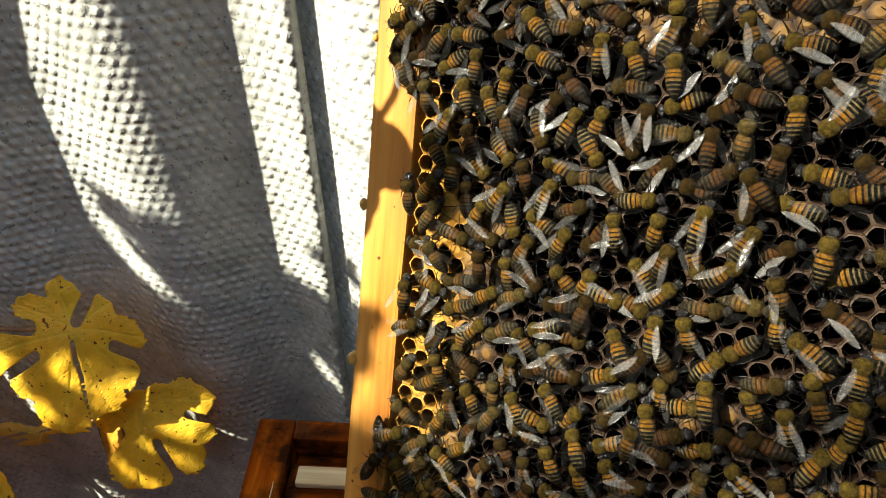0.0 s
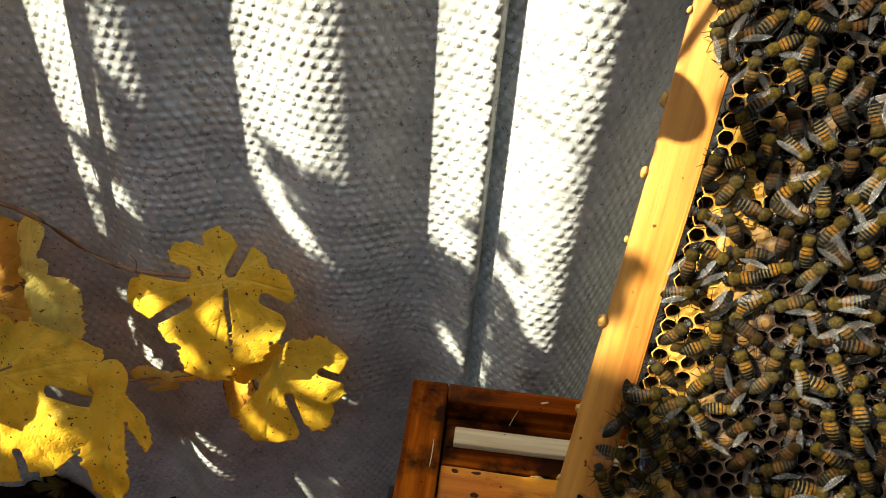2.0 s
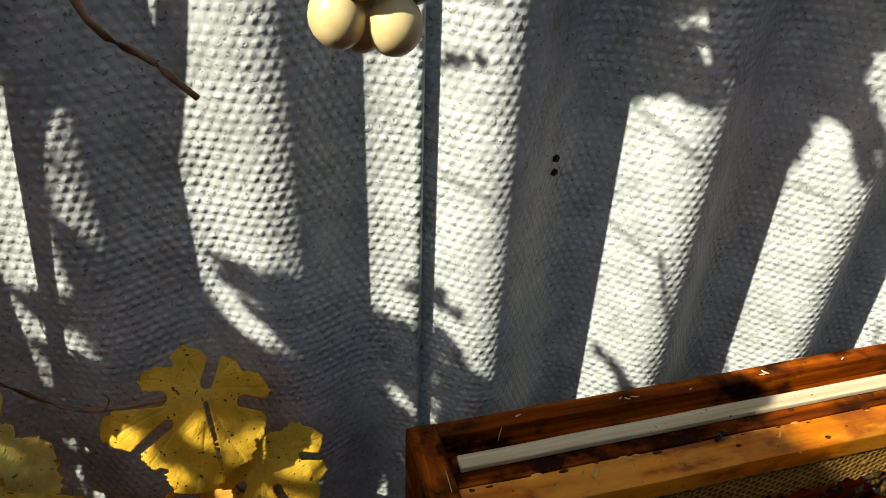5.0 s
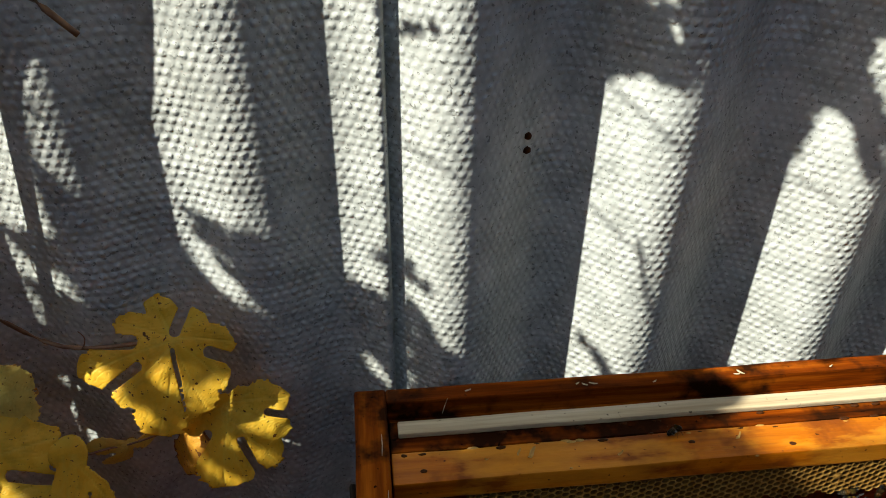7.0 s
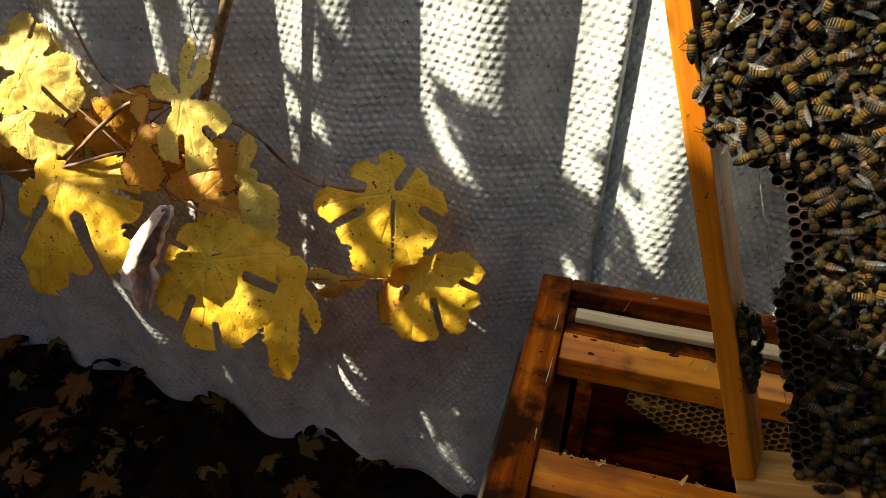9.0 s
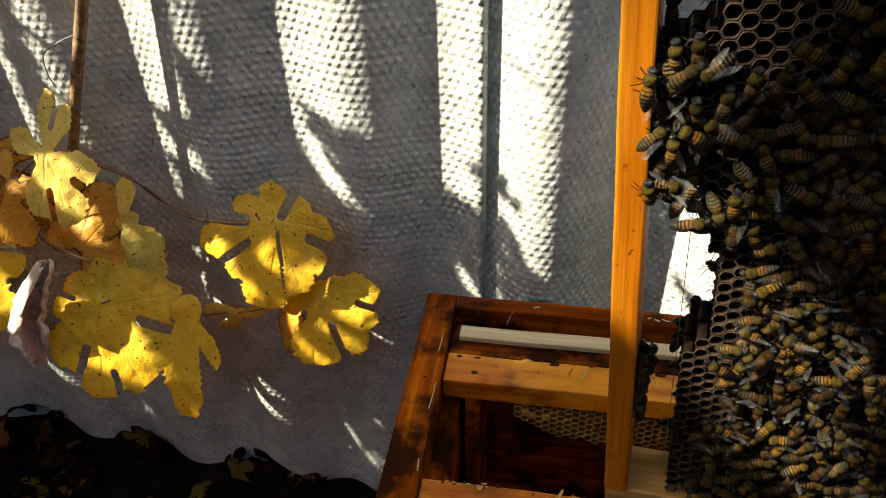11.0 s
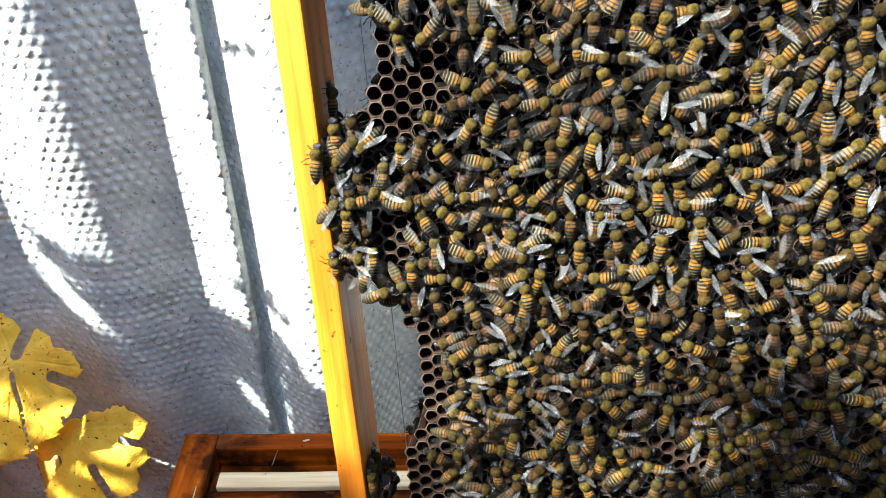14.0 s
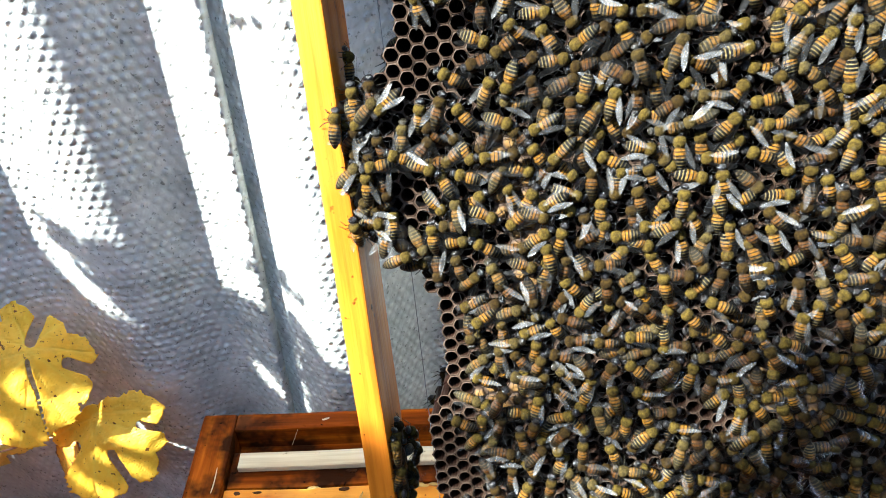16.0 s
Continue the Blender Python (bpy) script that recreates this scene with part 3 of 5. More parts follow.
BODIES = [bee_body(s) for s in range(5)]
LEGS = [bee_limbs(s) for s in range(5)]
LEG_MESH = [[(kind, mesh_of(kind, v, f, BEE, False, {"seg": [0.0] * len(v), "own": [0.0] * len(v)})) for kind, v, f in some] for some in LEGS]
BODY_MESH = [mesh_of("bee", v, f, BEE, True, {"seg": g, "own": [0.0] * len(v)}) for v, f, g in BODIES]
WINGS = {(k, s): wing_shape(s, spread, k * 2 + s) for k, spread in enumerate((5, 10, 17, 30)) for s in (-1, 1)}
WING_MESH = {key: mesh_of("wing", v, f, WING, True, {"vein": g}) for key, (v, f, g) in WINGS.items()}


def scatter(rng, x0, x1, z0, z1, gap, ok, most):
    """Places no nearer to each other than gap()."""
    found, grid, size = [], {}, 0.006
    for _ in range(most * 40):
        x, z = rng.uniform(x0, x1), rng.uniform(z0, z1)
        if not ok(x, z):
            continue
        g = gap(x, z)
        key = (int(x // size), int(z // size))
        near = [q for i in range(-3, 4) for j in range(-3, 4) for q in grid.get((key[0] + i, key[1] + j), ())]
        if all((x - a) ** 2 + (z - b) ** 2 > g * g for a, b in near):
            grid.setdefault(key, []).append((x, z))
            found.append((x, z))
            if len(found) >= most:
                break
    return found


def bee_pose(rng, x, z, face, depth):
    """Feet on the comb face (face -1 looks to -y), head any way, lifted a little where they crowd."""
    turn = rng.uniform(0, 360) if rng.random() < 0.55 else rng.gauss(90, 45)
    lift = depth + rng.choice((0, 0, 0.0006, 0.0012, 0.002, 0.003, 0.004))
    stand = pose(0, 0, 0, 90, 0, 0) if face < 0 else pose(0, 0, 0, 90, 0, 180)
    return Matrix.Translation((x, face * lift, z)) @ stand @ pose(0, 0, 0, rng.gauss(0, 9), rng.gauss(0, 7), 0) @ pose(0, 0, 0, 0, 0, turn)


def add_bee(parent, m, rng):
    n = rng.randrange(len(BODY_MESH))
    ob = part("bee", BODY_MESH[n], parent, "", m)
    for kind, me in LEG_MESH[n]:
        part(kind, me, ob)
    k = rng.choice((0, 0, 1, 1, 2, 3))
    for s in (-1, 1):
        part("wing", WING_MESH[(k, s)], ob)
    return ob


def bee_crowd(name, parent, poses, rng, label):
    """All the bees that are too many to pick apart, joined: one mesh of bodies, one of wings."""
    V, F, SEG, OWN, WV, WF, WG = [], [], [], [], [], [], []
    count = wcount = 0
    packed = []
    for (v, f, g), limbs in zip(BODIES, LEGS):
        av, af = joined([(v, f)] + [(lv, lf) for _, lv, lf in limbs])
        packed.append((np.c_[np.array([tuple(q) for q in av]), np.ones(len(av))], af, g + [0.0] * (len(av) - len(v))))
    for m in poses:
        M = np.array(m)
        v, f, g = rng.choice(packed)
        V.append((v @ M.T)[:, :3])
        F += [tuple(i + count for i in face) for face in f]
        SEG += g
        OWN += [rng.random()] * len(v)
        count += len(v)
        k = rng.choice((0, 0, 1, 1, 2, 3))
        for s in (-1, 1):
            wv, wf, wg = WINGS[(k, s)]
            WV.append((np.c_[np.array(wv), np.ones(len(wv))] @ M.T)[:, :3])
            WF += [tuple(i + wcount for i in face) for face in wf]
            WG += wg
            wcount += len(wv)
    body = part(name, mesh_of(name, np.concatenate(V), F, BEE, True, {"seg": SEG, "own": OWN}), parent, label, kind="stuff")
    part("wing", mesh_of("wing", np.concatenate(WV), WF, WING, True, {"vein": WG}), body, kind="stuff")
    return body


# ---- the hive box
BOX_TOP = 0.367
BX0, BX1, BY1, BY0 = -0.012, 0.505, -0.087, -0.60


def hive_box():
    root = empty("hive_box")
    tagged(root, "open wooden hive box of red-brown stained boards, its edges worn", "beehive")
    t = 0.0215
    part("far_wall", worn_board("far_wall", (BX0 + t, BY1 - 0.013, 0.06), (BX1 - t, BY1, BOX_TOP), BOX_WOOD, 0.002, 20, 0.0006, 1), root)
    part("far_ledge", worn_board("far_ledge", (BX0 + t + 0.001, BY1 - 0.024, 0.06), (BX1 - t - 0.001, BY1 - 0.0132, BOX_TOP - 0.016), BOX_WOOD, 0.001, 10, 0.0004, 2), root)
    part("near_wall", worn_board("near_wall", (BX0 + t, BY0, 0.06), (BX1 - t, BY0 + t, BOX_TOP), BOX_WOOD, 0.002, 10, 0.0006, 3), root)
    for n, (a, b, la, lb) in enumerate(((BX0, BX0 + t, BX0 + t, BX0 + t + 0.011), (BX1 - t, BX1, BX1 - t - 0.011, BX1 - t))):
        part("side_wall", worn_board("side_wall", (a, BY0, 0.06), (b, BY1, BOX_TOP + 0.0005), BOX_WOOD_ACROSS, 0.002, 20, 0.0006, 4 + n), root)
        part("rest", worn_board("rest", (la, BY0 + t, 0.06), (lb, BY1 - 0.025, BOX_TOP - 0.034), BOX_WOOD_ACROSS, 0.001, 10, 0.0005, 6 + n), root)
    part("floor_board", worn_board("floor_board", (BX0 - 0.01, BY0 - 0.01, 0.035), (BX1 + 0.01, BY1 + 0.01, 0.059), BOX_WOOD, 0.003, 10, 0.0005, 9), root)
    for x in (BX0 + 0.05, BX1 - 0.09):
        for y in (BY0 + 0.04, BY1 - 0.08):
            part("foot", worn_board("foot", (x, y, -0.02), (x + 0.04, y + 0.04, 0.0345), BOX_WOOD_ACROSS, 0.003, 4, 0.0005, 11), root)
    return root


hive_box()


def box_frame(y0, y1, top, mat, label, comb, seed):
    """A frame that hangs in the box by its top bar."""
    root = empty("hanging_frame", pose(0, 0, 0))
    tagged(root, label, "hive frame", group="frames in the hive box")
    x0, x1 = 0.0105, 0.4825
    part("top_bar", worn_board("top_bar", (x0, y0, top - 0.016), (x1, y1, top), mat, 0.0012, 30, 0.0007, seed), root)
    mid = (y0 + y1) / 2
    # side bars in dark box wood, a colour standing in for the box's shade
    for a in (x0 + 0.014, x1 - 0.024):
        part("side_bar", worn_board("side_bar", (a, mid - 0.012, top - 0.285), (a + 0.01, mid + 0.012, top - 0.0165), BOX_WOOD_ACROSS, 0.001, 8, 0.0004, seed + 1), root)
    part("bottom_bar", worn_board("bottom_bar", (x0 + 0.014, mid - 0.010, top - 0.297), (x1 - 0.014, mid + 0.010, top - 0.2855), FRAME_WOOD_LONG, 0.001, 8, 0.0004, seed + 2), root)
    if comb:
        def inside(u, v):
            low = -0.030 - 0.016 * min(1.0, max(0.0, u + 0.188) / 0.03)
            return -0.188 < u < 0.2 and max(-0.25, low + 0.004 * noise.noise(Vector((u * 50, 0, seed)))) < v < -0.018

        def pale(u, v):
            return max(0.0, min(0.8, 1.0 + (v + 0.036 + 0.016 * noise.noise(Vector((u * 20, v * 20, 2)))) * 30))

        def capped(u, v):
            return noise.noise(Vector((u * 40, v * 60, seed))) > 0.45 and v > -0.03

        for face in (-1,):
            me = comb_mesh("comb", inside, 0.0115, pale, capped, lambda u, v: False, face, seed=seed)
            part("comb", me, root, "wax comb with pale honey cells along the top", Matrix.Translation(((x0 + x1) / 2, mid, top)), kind="stuff")
    return root


far_frame = box_frame(-0.138, -0.112, BOX_TOP - 0.006, BOX_WOOD, "dark hive frame with a pale strip along its top bar", False, 21)
part("strip", worn_board("strip", (0.016, -0.1272, BOX_TOP - 0.0055), (0.478, -0.116, BOX_TOP - 0.001), PALE_WOOD, 0.001, 30, 0.0004, 25), far_frame, "strip of new pale wood")
mid_frame = box_frame(-0.1645, -0.1405, BOX_TOP - 0.004, BAR_WOOD, "hive frame with a propolis-stained orange top bar above pale comb", True, 31)
near_frame = box_frame(-0.264, -0.2385, BOX_TOP - 0.004, BAR_WOOD, "hive frame with a scraped orange top bar, near the gap", False, 41)

# ---- the frame that is held up and shown, first the one side, then the other
HF_L, HF_H = 0.435, 0.330
held = empty("comb_frame")
tagged(held, "pine hive frame of brood comb crowded with bees, held up", "hive frame")
part("side_bar", worn_board("side_bar", (-HF_L / 2, -0.015, 0.0125), (-HF_L / 2 + 0.0105, 0.015, HF_H - 0.0205), SLIM_WOOD, 0.0008, 24, 0.0004, 51), held, "slim pine side bar stained by propolis")
part("side_bar", worn_board("side_bar", (HF_L / 2 - 0.0165, -0.0125, 0.0125), (HF_L / 2, 0.0125, HF_H - 0.0205), FRAME_WOOD, 0.0012, 24, 0.0008, 52), held, "broad pine side bar edged with burr wax")
part("bottom_bar", worn_board("bottom_bar", (-HF_L / 2, -0.013, 0.0), (HF_L / 2, 0.013, 0.012), FRAME_WOOD_LONG, 0.001, 16, 0.0004, 53), held)
part("top_bar", worn_board("top_bar", (-0.235, -0.013, HF_H - 0.020), (0.235, 0.013, HF_H), FRAME_WOOD_LONG, 0.001, 16, 0.0004, 54), held)


def left_edge(z):
    """Where the comb ends towards the slim side bar, by height: it hangs free but for one bridge."""
    stops = [(0.0, -0.190), (0.03, -0.187), (0.07, -0.187), (0.092, -0.192), (0.105, -0.189), (0.125, -0.181), (0.155, -0.180), (0.172, -0.185), (0.182, -0.194), (0.188, -0.207),
             (0.232, -0.207), (0.242, -0.193), (0.25, -0.187), (0.275, -0.186), (0.34, -0.186)]
    return float(np.interp(z, [s[0] for s in stops], [s[1] for s in stops])) + 0.0015 * noise.noise(Vector((0, z * 130, 0)))


def held_inside(u, v):
    return left_edge(v) < u < HF_L / 2 - 0.018 and 0.0145 < v < HF_H - 0.022


def pale_a(u, v):
    near_bar = HF_L / 2 - 0.0165 - u
    reach = 0.026 if v < 0.19 else 0.008
    reach += 0.008 * noise.noise(Vector((u * 60, v * 60, 0)))
    return max(0.0, min(1.0, (reach - near_bar) / 0.012))


def capped_a(u, v):
    near_bar = HF_L / 2 - 0.0165 - u
    if near_bar < 0.034:
        return v < 0.18 and noise.noise(Vector((u * 120, v * 120, 7))) > 0.02 and near_bar > 0.006
    return noise.noise(Vector((u * 25, v * 25, 4))) > 0.28


def capped_b(u, v):
    return noise.noise(Vector((u * 30, v * 30, 11))) > 0.36


COMB = 0.0108
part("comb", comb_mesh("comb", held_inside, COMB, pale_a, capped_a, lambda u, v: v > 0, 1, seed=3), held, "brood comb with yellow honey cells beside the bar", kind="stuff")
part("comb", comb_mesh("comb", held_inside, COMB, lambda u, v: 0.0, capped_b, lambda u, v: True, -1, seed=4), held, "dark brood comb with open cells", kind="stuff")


def bees_ok_a(x, z):
    near_bar = HF_L / 2 - 0.0165 - x
    if not (left_edge(z) < x < HF_L / 2 - 0.008 and 0.012 < z < HF_H - 0.025):
        return False
    bare = 0.005 + 0.005 * noise.noise(Vector((z * 60, 1, 0))) if 0.075 < z < 0.185 else -0.004
    if near_bar < bare:
        return False
    return noise.noise(Vector((x * 26, z * 26, 40))) < 0.42


def bees_ok_b(x, z):
    if not (left_edge(z) - 0.001 < x < HF_L / 2 - 0.02 and 0.014 < z < HF_H - 0.024):
        return False
    into = x - left_edge(z)
    if z < 0.172 and into < 0.011 + 0.006 * noise.noise(Vector((z * 90, 2, 0))) + (0.012 if 0.075 < z < 0.10 else 0):
        return False
    if 0.225 < z < 0.262 and into < 0.030 and z + 0.35 * into > 0.239:
        return False
    return noise.noise(Vector((x * 30, z * 30, 60))) < 0.42


CRAWLERS = []


def bees():
    rng = random.Random(5)
    crowd = {1: [], -1: []}
    for face, ok, gap in ((1, bees_ok_a, 0.0072), (-1, bees_ok_b, 0.0064)):
        spots = scatter(rng, -HF_L / 2, HF_L / 2, 0.01, HF_H - 0.02, lambda x, z: gap, ok, 2000)
        spots.sort(key=lambda q: -face * q[0])
        for n, (x, z) in enumerate(spots):
            m = bee_pose(rng, x, z, face, COMB + 0.0004)
            if n < 160:
                ob = add_bee(held, m, rng)
                if n % 4 == 1:
                    CRAWLERS.append((ob, m, rng.randrange(1000)))
            else:
                crowd[face].append(m)
    for face in (1, -1):
        bee_crowd("bee_mass", held, crowd[face], rng, "crowd of honeybees on the comb")


bees()

# ---- the grapevine beside the hive: visible shoots, and unseen leaves added overhead to dapple the light
vine = empty("grapevine")
tagged(vine, "grapevine in autumn with yellow speckled leaves on thin canes", "vine")
FRONT = (0.05, -0.8, 0.6)


def vine_leaf(stalk, tip, mat, seed, lobes, normal=FRONT, label="", curl=0.18, fold=0.0, ripple=0.06, cuts=()):
    """Toothed lobes that spread from the stalk. Lobes: degrees from the tip, reach and half width as shares of the main lobe's reach; cuts: degrees, start and half width of the clefts between them."""
    size = (Vector(tip) - Vector(stalk)).length
    step = max(0.018, 0.0013 / size)
    span = max(r for _, r, _ in lobes) + 2 * step
    ticks = np.arange(-span, span, step)
    X, Y = np.meshgrid(ticks, ticks)

    def depth_in(X, Y):
        """How far inside the outline a place lies, and how near to a vein."""
        f = 0.15 - np.hypot(X, Y)
        near = np.full(X.shape, 9.0)
        for k, (turn, reach, wide) in enumerate(lobes):
            c, q = math.cos(radians(turn)), math.sin(radians(turn))
            along, across = X * q + Y * c, X * c - Y * q
            across = across + 0.05 * reach * np.sin(along / reach * 2.5 + seed + k)
            saw = np.abs((along * 9.5 + 0.7 * np.sin(along * 13 + k + seed) + np.sign(across) * 0.25) % 1 - 0.5) * 2
            u = np.clip(along / (reach * (1.1 - 0.06 * saw)), 0, 1)
            h = np.where(u < 0.55, (u / 0.55) ** 0.8, np.sqrt(np.clip(1 - ((u - 0.55) / 0.45) ** 2, 0, 1)))
            h = h * 1.2 * wide * max(reach, 0.6) * (1 - 0.22 * saw * (u > 0.3))
            f = np.maximum(f, np.where((along > 0) & (u < 1), h - np.abs(across), -np.hypot(np.abs(across), np.minimum(np.abs(along), np.abs(along - reach))) - 0.001))
            vein = np.where((along > 0) & (u < 0.97), np.abs(across), 9.0)
            twig = np.where((along > 0.1 * reach) & (u < 0.95), np.abs(((along - 0.9 * np.abs(across)) * 7) % 1 - 0.5) / 7 + 0.012, 9.0)
            near = np.minimum(near, np.minimum(vein, twig))
        for turn, start, wide in cuts:
            c, q = math.cos(radians(turn)), math.sin(radians(turn))
            along, across = X * q + Y * c, X * c - Y * q
            f = np.minimum(f, np.hypot(across, np.minimum(along - start, 0)) - wide * np.clip(1.15 - 0.9 * (along - start), 0.25, 1))
        return f, near

    f, near = depth_in(X, Y)
    eps = step * 0.3
    for _ in range(2):
        v0 = depth_in(X, Y)[0]
        gx = (depth_in(X + eps, Y)[0] - v0) / eps
        gy = (depth_in(X, Y + eps)[0] - v0) / eps
        g2 = np.clip(gx * gx + gy * gy, 0.3, None)
        out = f <= 0
        X = np.where(out, X - np.clip(v0 * gx / g2, -step, step), X)
        Y = np.where(out, Y - np.clip(v0 * gy / g2, -step, step), Y)
    rows, cols = f.shape
    faces = []
    inner = f > 0
    for j in range(rows - 1):
        for k in range(cols - 1):
            some = inner[j, k], inner[j, k + 1], inner[j + 1, k + 1], inner[j + 1, k]
            if sum(some) >= 2:
                i = j * cols + k
                faces.append((i, i + 1, i + cols + 1, i + cols))
    used = sorted({i for q in faces for i in q})
    index = {i: n for n, i in enumerate(used)}
    faces = [tuple(index[i] for i in q) for q in faces]
    X, Y, near, f = (w.ravel()[used] for w in (X, Y, near, f))
    verts, vein, edge = [], [], []
    for x, y, q, d in zip(X, Y, near, f):
        r2 = x * x + y * y
        z = -curl * r2 + fold * abs(x) + ripple * noise.noise(Vector((x * 2.6 + seed, y * 2.6, seed * 1.7))) + 0.3 * ripple * noise.noise(Vector((x * 8 + seed, y * 8, 3)))
        verts.append((x * size, y * size, z * size))
        vein.append(max(0.0, 1 - q / 0.022))
        edge.append(max(0.0, 1 - max(d, 0.0) / 0.10) ** 2)
    count = len(verts)
    rim = collections.Counter(tuple(sorted(e)) for q in faces for e in zip(q, q[1:] + q[:1]))
    border = [e for q in faces for e in zip(q, q[1:] + q[:1]) if rim[tuple(sorted(e))] == 1]
    verts += [(x, y, z - 0.0003) for x, y, z in verts]
    faces += [tuple(i + count for i in q[::-1]) for q in faces] + [(b, a, a + count, b + count) for a, b in border]
    me = mesh_of("leaf", verts, faces, mat, True, {"vein": vein * 2, "edge": edge * 2})
    return part("leaf", me, vine, label, leaf_pose(stalk, tip, normal))


vine_leaf((-0.141, -0.036, 0.380), (-0.153, -0.077, 0.326), YELLOW_LEAF, 1, ((0, 1.0, 0.32), (30, 0.82, 0.24), (59, 0.97, 0.26), (102, 0.59, 0.24), (152, 0.48, 0.26), (-137, 0.40, 0.26), (-95, 0.60, 0.27), (-59, 0.69, 0.24), (-35, 0.80, 0.30)), cuts=((45, 0.44, 0.05), (81, 0.42, 0.075), (-17, 0.10, 0.023), (-78, 0.40, 0.065), (-167, 0.10, 0.06), (126, 0.46, 0.03)), label="yellow five-lobed leaf with brown specks")
vine_leaf((-0.112, -0.045, 0.320), (-0.113, -0.082, 0.270), YELLOW_LEAF, 2, ((0, 1.0, 0.34), (60, 0.53, 0.30), (-12, 0.92, 0.24), (-35, 0.94, 0.24), (-63, 0.81, 0.24), (-93, 0.72, 0.30), (-117, 0.34, 0.22)), cuts=((32, 0.40, 0.06), (-23, 0.48, 0.05), (-77, 0.52, 0.045)))
vine_leaf((-0.138, -0.040, 0.296), (-0.158, -0.056, 0.262), DRY_LEAF, 3, ((0, 1.0, 0.40), (60, 0.7, 0.3), (-60, 0.7, 0.3)), normal=(-0.5, -0.5, 0.8), curl=0.3)
vine_leaf((-0.185, -0.050, 0.292), (-0.196, -0.060, 0.262), PALE_LEAF, 4, ((0, 1.0, 0.30), (75, 0.8, 0.3), (-80, 0.9, 0.3)), normal=(0.6, -0.6, 0.4), curl=0.7)
vine_leaf((-0.218, -0.070, 0.309), (-0.222, -0.124, 0.237), YELLOW_LEAF, 5, ((0, 1.0, 0.17), (-34, 0.57, 0.14), (20, 0.57, 0.10), (-5, 0.69, 0.15)), fold=0.4, label="narrow bright yellow leaf folded along its rib")
vine_leaf((-0.289, -0.085, 0.318), (-0.290, -0.130, 0.258), YELLOW_LEAF, 6, ((0, 1.0, 0.30), (35, 0.80, 0.33), (80, 0.52, 0.30), (124, 0.47, 0.30), (176, 0.51, 0.26), (-137, 0.62, 0.30), (-101, 0.83, 0.32), (-57, 0.93, 0.33), (-33, 0.97, 0.33)), cuts=((15, 0.50, 0.05), (-76, 0.48, 0.06), (-14, 0.75, 0.04), (102, 0.30, 0.03)))
vine_leaf((-0.310, -0.050, 0.353), (-0.300, -0.019, 0.394), DRY_LEAF, 7, ((0, 1.0, 0.33), (-52, 0.87, 0.36), (-93, 0.66, 0.30), (133, 0.58, 0.40), (93, 0.83, 0.36), (31, 0.89, 0.33)), label="orange leaf going brown in patches")
vine_leaf((-0.271, -0.045, 0.376), (-0.274, -0.024, 0.405), PALE_LEAF, 16, ((0, 1.0, 0.22), (76, 0.38, 0.30), (131, 0.98, 0.33), (155, 1.42, 0.30)))
vine_leaf((-0.301, -0.062, 0.446), (-0.280, -0.089, 0.408), PALE_LEAF, 8, ((0, 1.0, 0.34), (-54, 0.74, 0.30), (-142, 0.77, 0.20), (-159, 0.93, 0.15), (147, 0.64, 0.28), (33, 0.84, 0.32)), cuts=((-28, 0.55, 0.07), (17, 0.5, 0.05), (-151, 0.42, 0.03), (175, 0.35, 0.05)), label="pale leaf with a pointed lobe")
vine_leaf((-0.338, -0.064, 0.420), (-0.331, -0.091, 0.383), DRY_LEAF, 11, ((0, 1.0, 0.34), (-56, 0.41, 0.30), (167, 0.59, 0.30), (17, 0.95, 0.28)))
vine_leaf((-0.472, -0.030, 0.438), (-0.421, -0.038, 0.424), PALE_LEAF, 9, ((0, 1.0, 0.36), (-34, 0.79, 0.32), (-94, 0.75, 0.28), (-126, 0.95, 0.30), (-160, 0.76, 0.36), (96, 0.75, 0.36), (34, 0.67, 0.34)), cuts=((-62, 0.45, 0.05), (-110, 0.55, 0.04), (16, 0.45, 0.04)))
vine_leaf((-0.481, -0.034, 0.395), (-0.444, -0.047, 0.375), PALE_LEAF, 17, ((0, 1.0, 0.34), (49, 0.79, 0.36), (107, 0.78, 0.36), (162, 0.70, 0.30), (-53, 0.62, 0.30)))
vine_leaf((-0.443, -0.055, 0.354), (-0.385, -0.094, 0.297), YELLOW_LEAF, 10, ((0, 1.0, 0.27), (-32, 0.80, 0.32), (-54, 0.73, 0.28), (157, 0.27, 0.26), (87, 0.55, 0.30), (44, 1.15, 0.24), (22, 0.92, 0.26)), cuts=((11, 0.45, 0.07), (-44, 0.55, 0.03), (66, 0.30, 0.05)))
vine_leaf((-0.385, -0.030, 0.425), (-0.372, -0.045, 0.385), DRY_LEAF, 12, ((0, 1.0, 0.4), (70, 0.8, 0.35), (-75, 0.7, 0.35)), curl=0.6)
vine_leaf((-0.350, -0.040, 0.405), (-0.345, -0.060, 0.365), DRY_LEAF, 13, ((0, 1.0, 0.4), (60, 0.7, 0.35), (-80, 0.8, 0.35)), curl=0.7)
vine_leaf((-0.430, -0.025, 0.400), (-0.400, -0.040, 0.372), DRY_LEAF, 14, ((0, 1.0, 0.4), (70, 0.9, 0.35), (-65, 0.7, 0.35)), curl=0.6)
vine_leaf((-0.505, -0.040, 0.380), (-0.500, -0.060, 0.340), DRY_LEAF, 15, ((0, 1.0, 0.4), (60, 0.8, 0.35), (-70, 0.7, 0.35)), curl=0.5)


